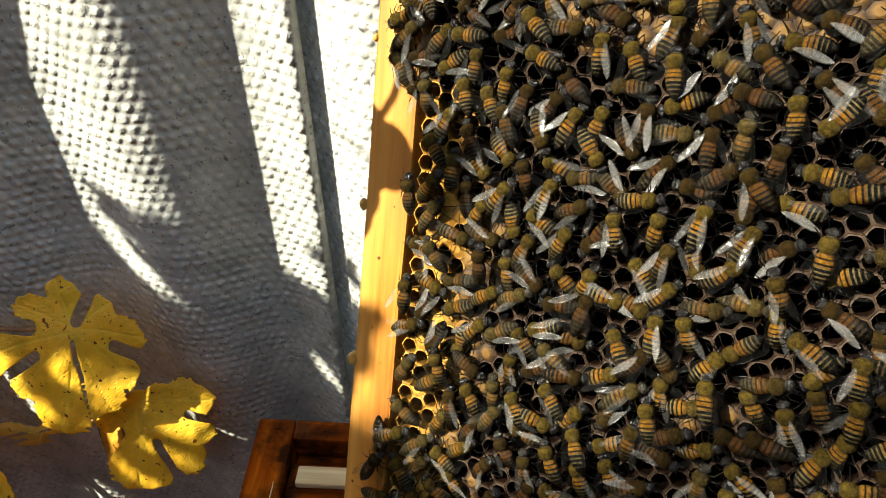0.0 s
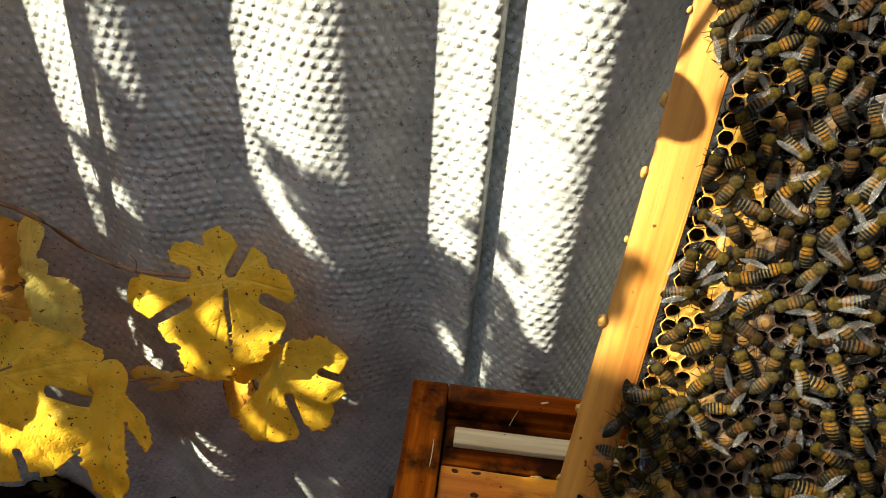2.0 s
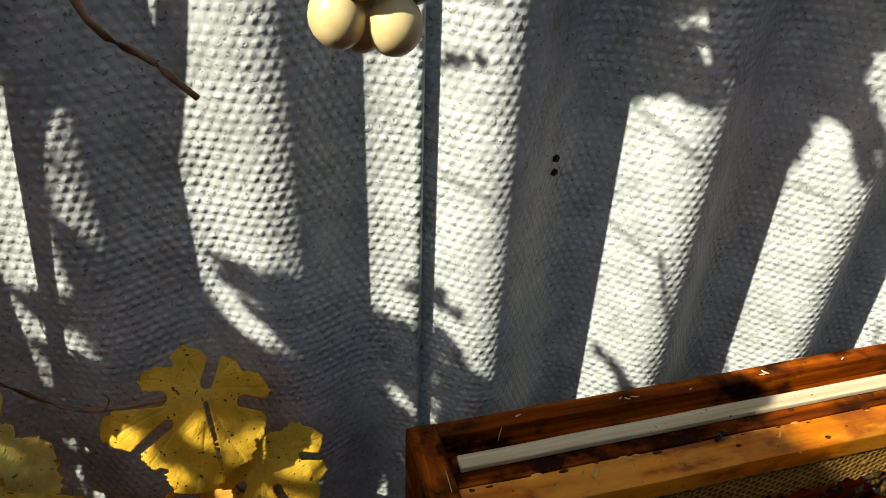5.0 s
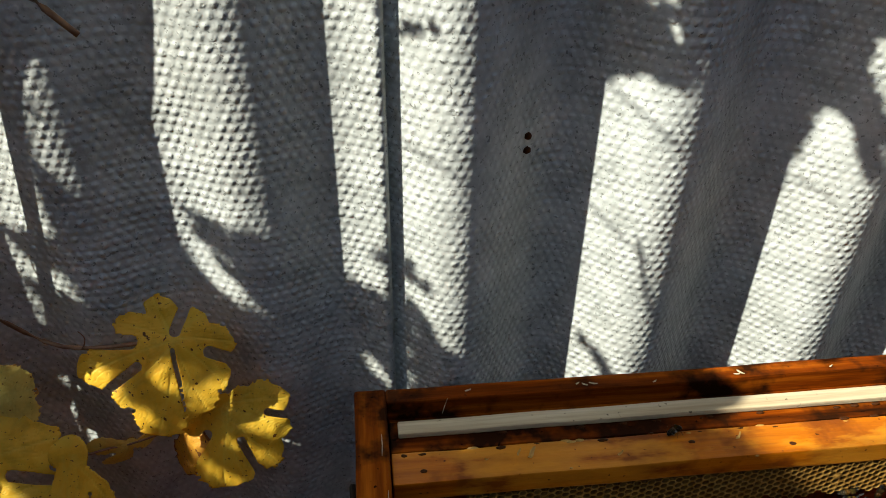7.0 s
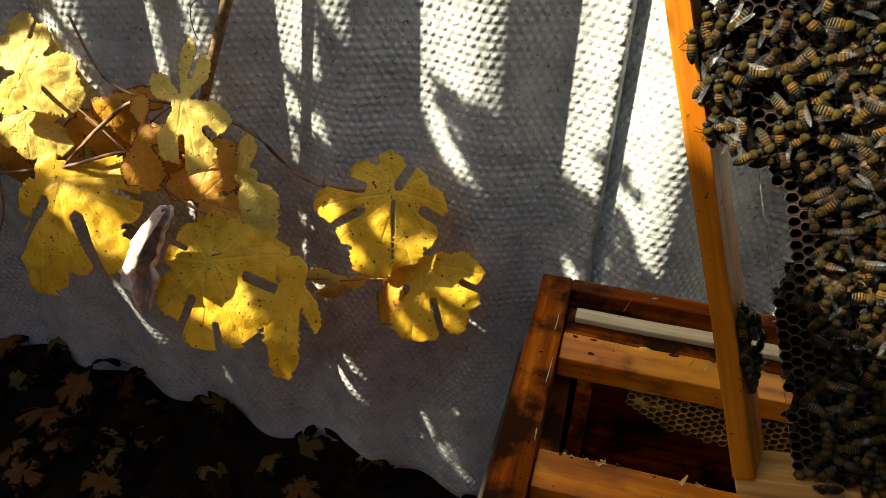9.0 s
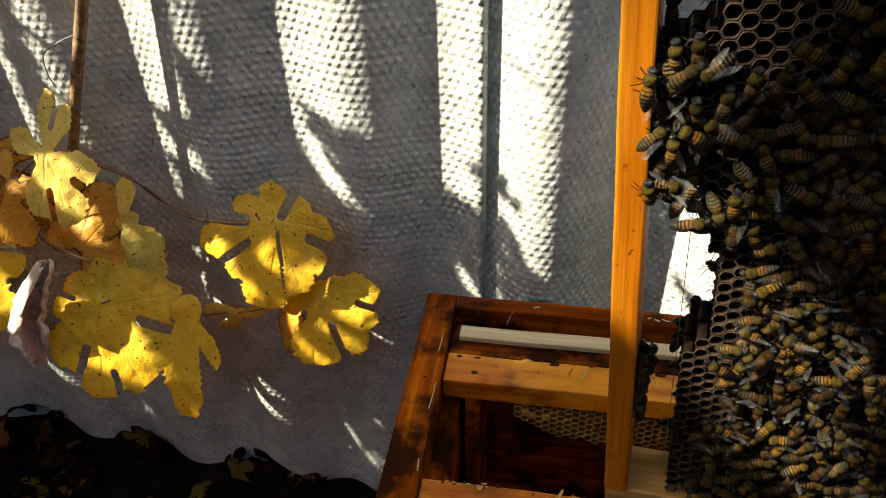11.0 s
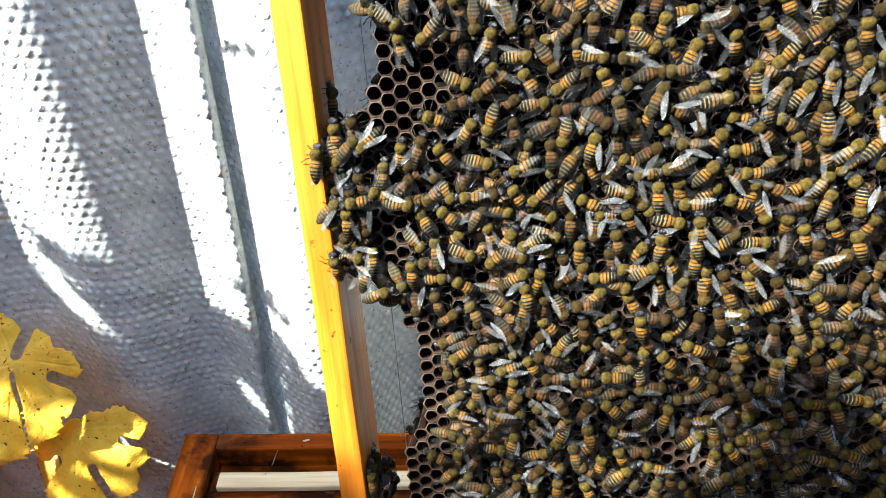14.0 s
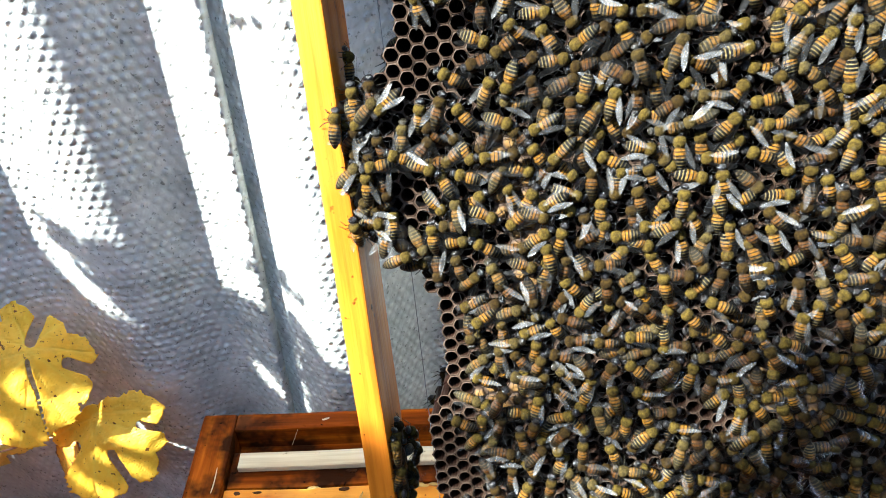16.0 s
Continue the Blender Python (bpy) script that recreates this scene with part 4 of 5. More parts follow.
def withered_leaf():
    """A leaf rolled up lengthwise as it dried."""
    top, low = Vector((-0.311, -0.092, 0.368)), Vector((-0.338, -0.112, 0.268))
    verts, faces = [], []
    rows, cols = 16, 14
    for j in range(rows + 1):
        f = j / rows
        p = top.lerp(low, f) + Vector((-0.012 * math.sin(f * 2.6), -0.004 * math.sin(f * 5), 0))
        r = (0.006 + 0.0115 * math.sin(math.pi * min(1, f * 1.05)) ** 0.7) * (1 + 0.45 * noise.noise(Vector((f * 5, 0, 2))))
        for k in range(cols + 1):
            a = -2.6 + 5.2 * k / cols
            q = r * (0.55 + 0.45 * (k / cols)) * (1 + 0.75 * noise.noise(Vector((f * 9, k * 0.6, 0))))
            verts.append(p + Vector((q * math.cos(a + 2.2), q * math.sin(a + 2.2) * 0.9, 0.002 * noise.noise(Vector((k * 0.8, f * 4, 5))))))
    w = cols + 1
    for j in range(rows):
        for k in range(cols):
            faces.append((j * w + k, j * w + k + 1, (j + 1) * w + k + 1, (j + 1) * w + k))
    me = mesh_of("leaf", verts, faces, DRY_GREY, True)
    ob = part("leaf", me, vine, "withered grey rolled leaf")
    thick = ob.modifiers.new("thick", "SOLIDIFY")
    thick.thickness = 0.0006


withered_leaf()


def stem(points, radius, mat=CANE, name="cane", taper=0.8, label="", smooth_steps=5):
    pts = [Vector(p) for p in points]
    fine = []
    for a in range(len(pts) - 1):
        p0, p1, p2, p3 = pts[max(a - 1, 0)], pts[a], pts[a + 1], pts[min(a + 2, len(pts) - 1)]
        for k in range(smooth_steps):
            t = k / smooth_steps
            fine.append(0.5 * ((2 * p1) + (p2 - p0) * t + (2 * p0 - 5 * p1 + 4 * p2 - p3) * t * t + (3 * p1 - p0 - 3 * p2 + p3) * t ** 3))
    fine.append(pts[-1])
    v, f = tube(fine, radius, 8, taper)
    return part(name, mesh_of(name, v, f, mat, True), vine, label)


stem([(-0.62, -0.05, 0.31), (-0.519, -0.05, 0.340), (-0.442, -0.05, 0.360), (-0.372, -0.05, 0.386), (-0.345, -0.055, 0.372), (-0.327, -0.06, 0.357), (-0.254, -0.062, 0.324), (-0.229, -0.07, 0.299)], 0.0017)
stem([(-0.442, -0.05, 0.360), (-0.395, -0.04, 0.405), (-0.354, -0.032, 0.428), (-0.273, -0.03, 0.4165), (-0.220, -0.026, 0.372), (-0.145, -0.034, 0.379)], 0.0019)
stem([(-0.419, -0.02, 0.487), (-0.393, -0.03, 0.4424), (-0.354, -0.032, 0.428)], 0.0012, taper=0.9)
stem([(-0.220, -0.026, 0.372), (-0.207, -0.030, 0.372), (-0.200, -0.034, 0.385), (-0.203, -0.034, 0.392)], 0.0007, name="tendril", taper=0.5)
stem([(-0.229, -0.07, 0.299), (-0.200, -0.055, 0.294), (-0.185, -0.05, 0.292), (-0.150, -0.042, 0.296), (-0.121, -0.035, 0.292)], 0.0009)
stem([(-0.254, -0.062, 0.324), (-0.285, -0.085, 0.322)], 0.0009)
stem([(-0.442, -0.05, 0.360), (-0.447, -0.055, 0.351)], 0.0010)
stem([(-0.372, -0.05, 0.386), (-0.42, -0.035, 0.41), (-0.462, -0.03, 0.435)], 0.0010)
stem([(-0.372, -0.05, 0.386), (-0.34, -0.045, 0.42), (-0.313, -0.036, 0.438)], 0.0010)
stem([(-0.519, -0.05, 0.340), (-0.515, -0.06, 0.31), (-0.525, -0.065, 0.285)], 0.0014, taper=0.6)
stem([(-0.3145, -0.016, 0.4212), (-0.2966, -0.016, 0.4647), (-0.27, -0.016, 0.5268), (-0.2253, -0.016, 0.631), (-0.17, -0.02, 0.79), (-0.20, -0.03, 1.0)], 0.0042, OLD_CANE, taper=1.3, label="old cane with peeling grey bark")
stem([(-0.2902, -0.016, 0.4689), (-0.3076, -0.016, 0.4792), (-0.3087, -0.016, 0.5031), (-0.2923, -0.016, 0.5148), (-0.2736, -0.016, 0.5231), (-0.2738, -0.016, 0.5297)], 0.0005, WIRE, "tie_wire", 1.0)
stem([(-0.105, -0.156, 0.640), (-0.118, -0.157, 0.655), (-0.14, -0.155, 0.68), (-0.16, -0.14, 0.78)], 0.0013, CANE, "tendril", 1.3)


def sphere_mesh(name, rx, rz, mat, n=14, m=10):
    verts = [(0, 0, -rz)]
    for j in range(1, m):
        a = -math.pi / 2 + math.pi * j / m
        verts += [(rx * math.cos(a) * math.cos(2 * math.pi * k / n), rx * math.cos(a) * math.sin(2 * math.pi * k / n), rz * math.sin(a)) for k in range(n)]
    verts.append((0, 0, rz))
    faces = [(0, 1 + (k + 1) % n, 1 + k) for k in range(n)]
    for j in range(m - 2):
        faces += [(1 + j * n + k, 1 + j * n + (k + 1) % n, 1 + (j + 1) * n + (k + 1) % n, 1 + (j + 1) * n + k) for k in range(n)]
    top = len(verts) - 1
    faces += [(top, top - n + k, top - n + (k + 1) % n) for k in range(n)]
    return mesh_of(name, verts, faces, mat, True)


def grape_bunch():
    root = empty("grape_bunch", pose(-0.045, -0.185, 0.708))
    tagged(root, "hanging bunch of ripe pale grapes with one dark berry", "grapes")
    pale, dark = sphere_mesh("berry", 0.0095, 0.0105, GRAPE), sphere_mesh("berry", 0.010, 0.0105, BLUE_GRAPE)
    spots = [(-0.0114, 0, -0.032, 0), (0.007, -0.002, -0.035, 0), (-0.002, 0.006, -0.036, 0), (0.015, 0.004, -0.020, 1), (-0.004, -0.004, -0.016, 0), (-0.017, 0.004, -0.012, 0), (0.006, 0.008, -0.006, 0), (0.0, -0.006, 0.004, 0)]
    for n, (x, y, z, d) in enumerate(spots):
        part("berry", dark if d else pale, root, "", pose(x, y, z, 10 * n, 14 * (n % 3) - 14, 0))
    v, f = tube([(-0.004, 0.002, -0.03), (0.0, 0.002, -0.01), (0.002, 0.002, 0.02), (0.0, 0.01, 0.09)], 0.0012, 6, 1.2)
    part("stalk", mesh_of("stalk", v, f, CANE, True), root)


grape_bunch()


# gaps in the unseen foliage, fitted to the sunlit patches in view, seen from the sun: metres across its rays, level and
# upward; those before the far sheet, the shoots, the seam, the lap and the hive
FAR_GAPS = (
    ((0.066, 0.376), (0.054, 0.292), (0.053, 0.281), (0.049, 0.271), (0.033, 0.276), (0.002, 0.297), (0.002, 0.600), (0.066, 0.600)),
    ((0.054, 0.271), (0.053, 0.266), (0.046, 0.233), (0.052, 0.241)),
    ((0.050, 0.248), (0.045, 0.246), (0.024, 0.231), (0.034, 0.225), (0.044, 0.229)),
    ((0.102, 0.211), (0.094, 0.192), (0.092, 0.184), (0.081, 0.191), (0.067, 0.200), (0.067, 0.250), (0.080, 0.500), (0.106, 0.500)),
)
SHOOT_GAPS = (
    ((0.094, 0.172), (0.093, 0.170), (0.088, 0.156), (0.092, 0.151)),
    ((0.089, 0.155), (0.065, 0.171), (0.072, 0.159)),
    ((0.093, 0.139), (0.090, 0.128), (0.091, 0.131)),
    ((0.137, 0.120), (0.132, 0.100), (0.132, 0.075), (0.131, 0.073), (0.129, 0.101), (0.125, 0.400), (0.165, 0.400)),
    ((0.086, 0.073), (0.075, 0.061), (0.056, 0.063), (0.064, 0.074)),
)
SEAM_GAPS = (
    ((0.019, 0.421), (0.008, 0.327), (-0.007, 0.327), (-0.005, 0.437)),
    ((0.016, 0.459), (0.010, 0.436), (-0.004, 0.444), (-0.006, 0.560), (0.022, 0.560)),
    ((0.001, 0.304), (-0.007, 0.304), (-0.006, 0.294)),
    ((0.005, 0.231), (0.003, 0.226), (-0.009, 0.223)),
)
LAP_GAPS = (
    ((-0.007, 0.443), (-0.009, 0.334), (-0.024, 0.337), (-0.047, 0.348), (-0.047, 0.471), (-0.030, 0.461)),
    ((-0.007, 0.479), (-0.009, 0.461), (-0.043, 0.482), (-0.040, 0.491), (-0.018, 0.487)),
    ((-0.022, 0.326), (-0.038, 0.339), (-0.048, 0.341), (-0.048, 0.332)),
    ((-0.009, 0.311), (-0.027, 0.312), (-0.047, 0.310), (-0.047, 0.293), (-0.033, 0.300)),
)
HIVE_GAPS = (
    ((-0.042, 0.512), (-0.060, 0.522), (-0.094, 0.537), (-0.094, 0.451), (-0.090, 0.345), (-0.066, 0.360), (-0.051, 0.386), (-0.059, 0.412), (-0.036, 0.411)),
    ((-0.036, 0.376), (-0.058, 0.375), (-0.060, 0.356), (-0.043, 0.363)),
    ((-0.034, 0.347), (-0.049, 0.346), (-0.070, 0.336), (-0.085, 0.30), (-0.038, 0.29)),
    ((-0.106, 0.597), (-0.119, 0.599), (-0.130, 0.580), (-0.145, 0.575), (-0.145, 0.40), (-0.090, 0.38), (-0.090, 0.50)),
)
EAST_GAPS = (
    ((-0.122, 0.634), (-0.135, 0.678), (-0.145, 0.680), (-0.145, 0.622), (-0.134, 0.624)),
    ((-0.145, 0.66), (-0.20, 0.69), (-0.20, 0.50), (-0.145, 0.45)),
    ((0.010, 0.128), (-0.004, 0.124), (-0.004, 0.108), (0.008, 0.110)),
    ((-0.014, 0.180), (-0.030, 0.172), (-0.026, 0.158), (-0.012, 0.164)),
    ((0.000, 0.163), (-0.006, 0.161), (-0.006, 0.157), (0.000, 0.159)),
)
GAPS = FAR_GAPS + SHOOT_GAPS + SEAM_GAPS + LAP_GAPS + HIVE_GAPS + EAST_GAPS
# leaves and fruit kept clear of the added foliage so that the sun reaches them, and how far round
SUNLIT = ((-0.29, -0.10, 0.30, 0.020), (-0.455, -0.035, 0.435, 0.030), (-0.47, -0.04, 0.385, 0.022), (-0.42, -0.072, 0.330, 0.014), (-0.29, -0.075, 0.435, 0.014), (-0.045, -0.185, 0.685, 0.030))


def clearance(a, b, poly):
    """Distance of a place from a gap's outline; 0 inside it."""
    inside, best = False, 9.0
    for (x0, y0), (x1, y1) in zip(poly, poly[1:] + poly[:1]):
        if (y0 > b) != (y1 > b) and a < (x1 - x0) * (b - y0) / (y1 - y0) + x0:
            inside = not inside
        u = max(0.0, min(1.0, ((a - x0) * (x1 - x0) + (b - y0) * (y1 - y0)) / ((x1 - x0) ** 2 + (y1 - y0) ** 2)))
        best = min(best, math.hypot(a - x0 - u * (x1 - x0), b - y0 - u * (y1 - y0)))
    return 0.0 if inside else best


def overhead():
    """Unseen leaves added towards the sun; gaps shape the slanting patches on the wall."""
    rng = random.Random(77)
    level = SUN.cross(Vector((0, 0, 1))).normalized()
    upward = level.cross(SUN)
    shapes = [leaf_mesh("leaf", 1.0, YELLOW_LEAF, 200 + k, curl=0.1, n=20, rings=1, deep=0.8, ripple=0.03) for k in range(4)]
    lit = [(Vector(q[:3]).dot(level), Vector(q[:3]).dot(upward), q[3]) for q in SUNLIT]
    placed, small = [], []
    for r in (0.055, 0.034, 0.021, 0.013, 0.008, 0.005):
        gap = r * 0.85
        for i in range(int(0.98 / gap) + 1):
            for j in range(int(1.16 / gap) + 1):
                a, b = -0.64 + i * gap + rng.uniform(-0.2, 0.2) * gap, -0.34 + j * gap + rng.uniform(-0.2, 0.2) * gap
                # the added foliage goes on in front of the wall to shade the comb that is held up
                front = a < -0.19
                if front and (r < 0.03 or b < 0.2):
                    continue
                # a bay left out of it, so that the sun falls on the held comb
                if front and 0.37 < b < 0.80 and a > -0.328 - 2.3 * max(0.0, b - 0.54) + 0.02 * noise.noise(Vector((a * 20, b * 20, 1))):
                    continue
                if any(math.hypot(a - p, b - q) < 0.78 * w - 0.45 * r for p, q, w in placed):
                    continue
                back = (level.y * a + upward.y * b + (0.28 if front else 0.0)) / -SUN.y
                low = (level * a + upward * b + SUN * back).z
                if low < (0.2 if front else -0.4) or any(math.hypot(a - p, b - q) < w + 0.9 * r for p, q, w in lit) or min(clearance(a, b, g) for g in GAPS) < 0.9 * r:
                    continue
                placed.append((a, b, r))
                at = level * a + upward * b + SUN * (back + (1.3 if front else max(0.5, (0.89 - low) / SUN.z)) + rng.uniform(0, 0.12))
                face = SUN + Vector((rng.gauss(0, 0.18), rng.gauss(0, 0.18), rng.gauss(0, 0.18)))
                m = leaf_pose(at, at + Vector((rng.uniform(-0.5, 0.5), rng.uniform(-0.5, 0.5), -1)), face) @ Matrix.Diagonal((r, r, r, 1))
                small.append((rng.choice(shapes), m))
    verts, faces, vein, edge = [], [], [], []
    for me, m in small:
        base = len(verts)
        verts += [tuple(m @ v.co) for v in me.vertices]
        faces += [tuple(i + base for i in p.vertices) for p in me.polygons]
        vein += [d.value for d in me.attributes["vein"].data]
        edge += [d.value for d in me.attributes["edge"].data]
    part("foliage", mesh_of("foliage", verts, faces, YELLOW_LEAF, True, {"vein": vein, "edge": edge}), vine, "unseen yellow leaves added overhead to shape the sunlight", kind="stuff")
    # unseen thin canes added across the gaps, for their line shadows
    for ends in (((-0.046, 0.515), (-0.094, 0.511)), ((-0.010, 0.398), (-0.048, 0.404)), ((-0.044, 0.444), (-0.090, 0.437)), ((-0.100, 0.556), (-0.126, 0.558))):
        pts = [level * a + upward * b + SUN * ((level.y * a + upward.y * b) / -SUN.y + 0.75) for a, b in ends]
        stem(pts, 0.0013)
    open_to_sun = [Vector(q) for q in ((-0.148, -0.05, 0.280), (-0.118, -0.045, 0.255), (-0.140, -0.05, 0.245), (-0.155, -0.045, 0.325), (-0.175, -0.045, 0.35))]
    broad = [leaf_mesh("leaf", 0.085, YELLOW_LEAF, 230 + k, curl=0.2, n=48, rings=3, deep=0.5) for k in range(3)]

    def more(x, y, z, away):
        at = Vector((x, y, z)) + SUN * away
        if any((at - q).cross(SUN).length < 0.075 for q in open_to_sun):
            return
        m = leaf_pose(at, at + Vector((rng.uniform(-0.5, 0.5), rng.uniform(-0.5, 0.5), -1)), SUN + Vector((rng.gauss(0, 0.3), rng.gauss(0, 0.3), rng.gauss(0, 0.3))))
        part("leaf", rng.choice(broad), vine, "", m)

    # more unseen leaves low down beside the wall, added to keep the sun off the ground
    for i in range(15):
        for j in range(10):
            more(-0.62 + i * 0.064 + rng.uniform(-0.02, 0.02), -0.01, -0.82 + j * 0.064 + rng.uniform(-0.02, 0.02), rng.uniform(1.45, 1.6))
    # unseen canes added to carry the high foliage
    stem([(-1.75, -0.5, -0.05), (-1.6, -0.45, 0.5), (-1.35, -0.50, 1.1), (-1.2, -0.62, 1.6), (-0.8, -0.72, 2.1)], 0.007, OLD_CANE, taper=0.6)
    stem([(-1.6, -0.45, 0.5), (-1.4, -0.40, 0.6), (-1.1, -0.37, 0.75), (-0.9, -0.36, 0.8)], 0.004, OLD_CANE, taper=0.6)


overhead()


# ---- fallen leaves
def litter():
    rng = random.Random(31)
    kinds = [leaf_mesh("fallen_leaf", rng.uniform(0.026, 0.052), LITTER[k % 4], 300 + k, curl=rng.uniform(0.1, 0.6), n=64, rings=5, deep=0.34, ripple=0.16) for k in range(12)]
    spots = []
    while len(spots) < 420:
        x, y = rng.uniform(-1.15, 0.0), rng.uniform(-0.75, 0.0)
        if x > -0.02 and y > -0.62:
            continue
        spots.append((x, y))
    spots.sort(key=lambda q: (q[0] + 0.35) ** 2 + (q[1] + 0.12) ** 2)
    rest = []
    for n, (x, y) in enumerate(spots):
        z = ground_height(x, y) + rng.uniform(0.003, 0.022)
        m = pose(x, y, z, rng.gauss(0, 28), rng.gauss(0, 28), rng.uniform(0, 360))
        me = rng.choice(kinds)
        if n < 130:
            ob = part("fallen_leaf", me)
            ob.matrix_world = m
            tagged(ob, "dry brown vine leaf fallen on the shaded ground", "leaf", "fallen leaves")
        else:
            rest.append((me, m))
    verts, faces, vein, edge, mats = [], [], [], [], []
    for me, m in rest:
        base = len(verts)
        verts += [tuple(m @ v.co) for v in me.vertices]
        faces += [tuple(i + base for i in p.vertices) for p in me.polygons]
        vein += [d.value for d in me.attributes["vein"].data]
        edge += [d.value for d in me.attributes["edge"].data]
        mats += [LITTER.index(me.materials[0])] * len(me.polygons)
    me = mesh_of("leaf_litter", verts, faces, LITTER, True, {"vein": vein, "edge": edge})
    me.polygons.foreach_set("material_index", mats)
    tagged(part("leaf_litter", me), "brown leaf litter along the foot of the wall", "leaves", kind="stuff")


litter()


# ---- small things on the held frame
def blob(name, at, size, mat, parent, seed, stretch=(1, 1, 1), label=""):
    me = sphere_mesh(name, size, size, mat, 8, 6)
    for v in me.vertices:
        v.co = Vector((v.co.x * stretch[0], v.co.y * stretch[1], v.co.z * stretch[2])) * (1 + 0.35 * noise.noise(v.co / size * 1.3 + Vector((seed, 0, 0))))
    return part(name, me, parent, label, Matrix.Translation(at))


for n, z in enumerate((0.035, 0.062, 0.098, 0.127, 0.151, 0.175, 0.203, 0.229, 0.247)):
    blob("burr_wax", (HF_L / 2 + 0.0004, 0.012 - 0.004 * (n % 2), z), 0.0010 + 0.0005 * (n % 3), FRESH_WAX, held, n, (0.9, 1.2, 1.3), "lump of pale burr wax")
for n, (x, y, z) in enumerate(((-0.2075, -0.008, 0.156), (-0.2075, -0.006, 0.152), (-0.2078, -0.004, 0.143), (-0.2075, -0.009, 0.135), (-0.2076, -0.002, 0.118), (-0.2075, 0.004, 0.128))):
    blob("propolis", (x, y, z), 0.0019 - 0.0002 * n, PROPOLIS, held, n + 20, (0.4, 1, 1.4), "dark propolis spot")
v, f = tube([(-0.1915, 0.0, 0.013), (-0.1915, 0.0, 0.309)], 0.0002, 4)
part("wire", mesh_of("wire", v, f, WIRE), held)


def bees_elsewhere():
    rng = random.Random(9)
    # a few on the bridge of comb and on the bar's inner side
    for x, y, z, rx, rz in ((-0.2068, -0.002, 0.098, 90, 80), (-0.2068, 0.004, 0.090, 90, 70), (-0.2068, -0.004, 0.084, 90, 100), (-0.206, 0.0, 0.238, 90, 95), (-0.206, 0.004, 0.228, 90, 80), (-0.206, -0.003, 0.247, 90, 90)):
        stand = Matrix.Translation((x, y, z)) @ pose(0, 0, 0, 90, 0, 90) @ pose(0, 0, 0, 0, 0, rz)
        add_bee(held, stand, rng)
    for n in range(16):
        m = Matrix.Translation((-0.2062 + rng.choice((0, 0, 0.003)), rng.uniform(-0.013, 0.012), 0.062 + n * 0.0024)) @ pose(0, 0, 0, 90, 0, 90) @ pose(0, 0, 0, rng.gauss(0, 12), rng.gauss(0, 12), rng.gauss(90, 50))
        add_bee(held, m, rng)
    for n in range(18):
        z = 0.186 + n * 0.0026
        m = Matrix.Translation((rng.uniform(-0.206, -0.198), rng.uniform(-0.012, -0.008), z)) @ pose(0, 0, 0, 90, 0, 0) @ pose(0, 0, 0, rng.gauss(0, 14), rng.gauss(0, 14), rng.uniform(0, 360))
        add_bee(held, m, rng)
    # on the broad bar's edge
    for z in (0.244, 0.226, 0.209, 0.196, 0.262):
        m = Matrix.Translation((HF_L / 2 - rng.uniform(0.010, 0.017), 0.0127, z)) @ pose(0, 0, 0, 90, 0, 180) @ pose(0, 0, 0, 0, 0, rng.uniform(120, 250))
        add_bee(held, m, rng)
    # on the comb below the orange bar in the box
    for n in range(60):
        x, z = rng.uniform(0.17, 0.44), BOX_TOP - rng.uniform(0.046, 0.095)
        m = Matrix.Translation((x, -0.1525 - 0.0122, z)) @ pose(0, 0, 0, 90, 0, 0) @ pose(0, 0, 0, rng.gauss(0, 8), rng.gauss(0, 8), rng.uniform(0, 360))
        add_bee(mid_frame, m, rng)


bees_elsewhere()


# ---- wax, chips and scrapes on the box and its bars
hive = bpy.data.objects["hive_box"]


def shard(name, at, length, width, mat, parent, seed, lift=0.0012, label="", bend=0.12):
    """A thin curled flake, its ends raised off the wood."""
    rng = random.Random(seed)
    rows, verts, faces = 7, [], []
    for h in (0.0, -0.0004):
        for k in range(rows):
            f = k / (rows - 1)
            w = width * (0.25 + math.sin(math.pi * (0.1 + 0.8 * f))) * rng.uniform(0.7, 1.2)
            y = length * bend * math.sin(f * 4 + seed)
            z = lift * (2 * f - 0.7) ** 2 + h
            verts += [(length * (f - 0.5), y - w / 2, z + 0.0003 * rng.random()), (length * (f - 0.5), y + w / 2, z + 0.0006 * rng.random())]
    n = 2 * rows
    for k in range(rows - 1):
        a = 2 * k
        faces += [(a, a + 2, a + 3, a + 1), (n + a, n + a + 1, n + a + 3, n + a + 2), (a, n + a, n + a + 2, a + 2), (a + 1, a + 3, n + a + 3, n + a + 1)]
    faces += [(0, 1, n + 1, n), (n - 2, 2 * n - 2, 2 * n - 1, n - 1)]
    return part(name, mesh_of(name, verts, faces, mat), parent, label, Matrix.Translation(at) @ pose(0, 0, 0, 0, 0, rng.uniform(-50, 50)))


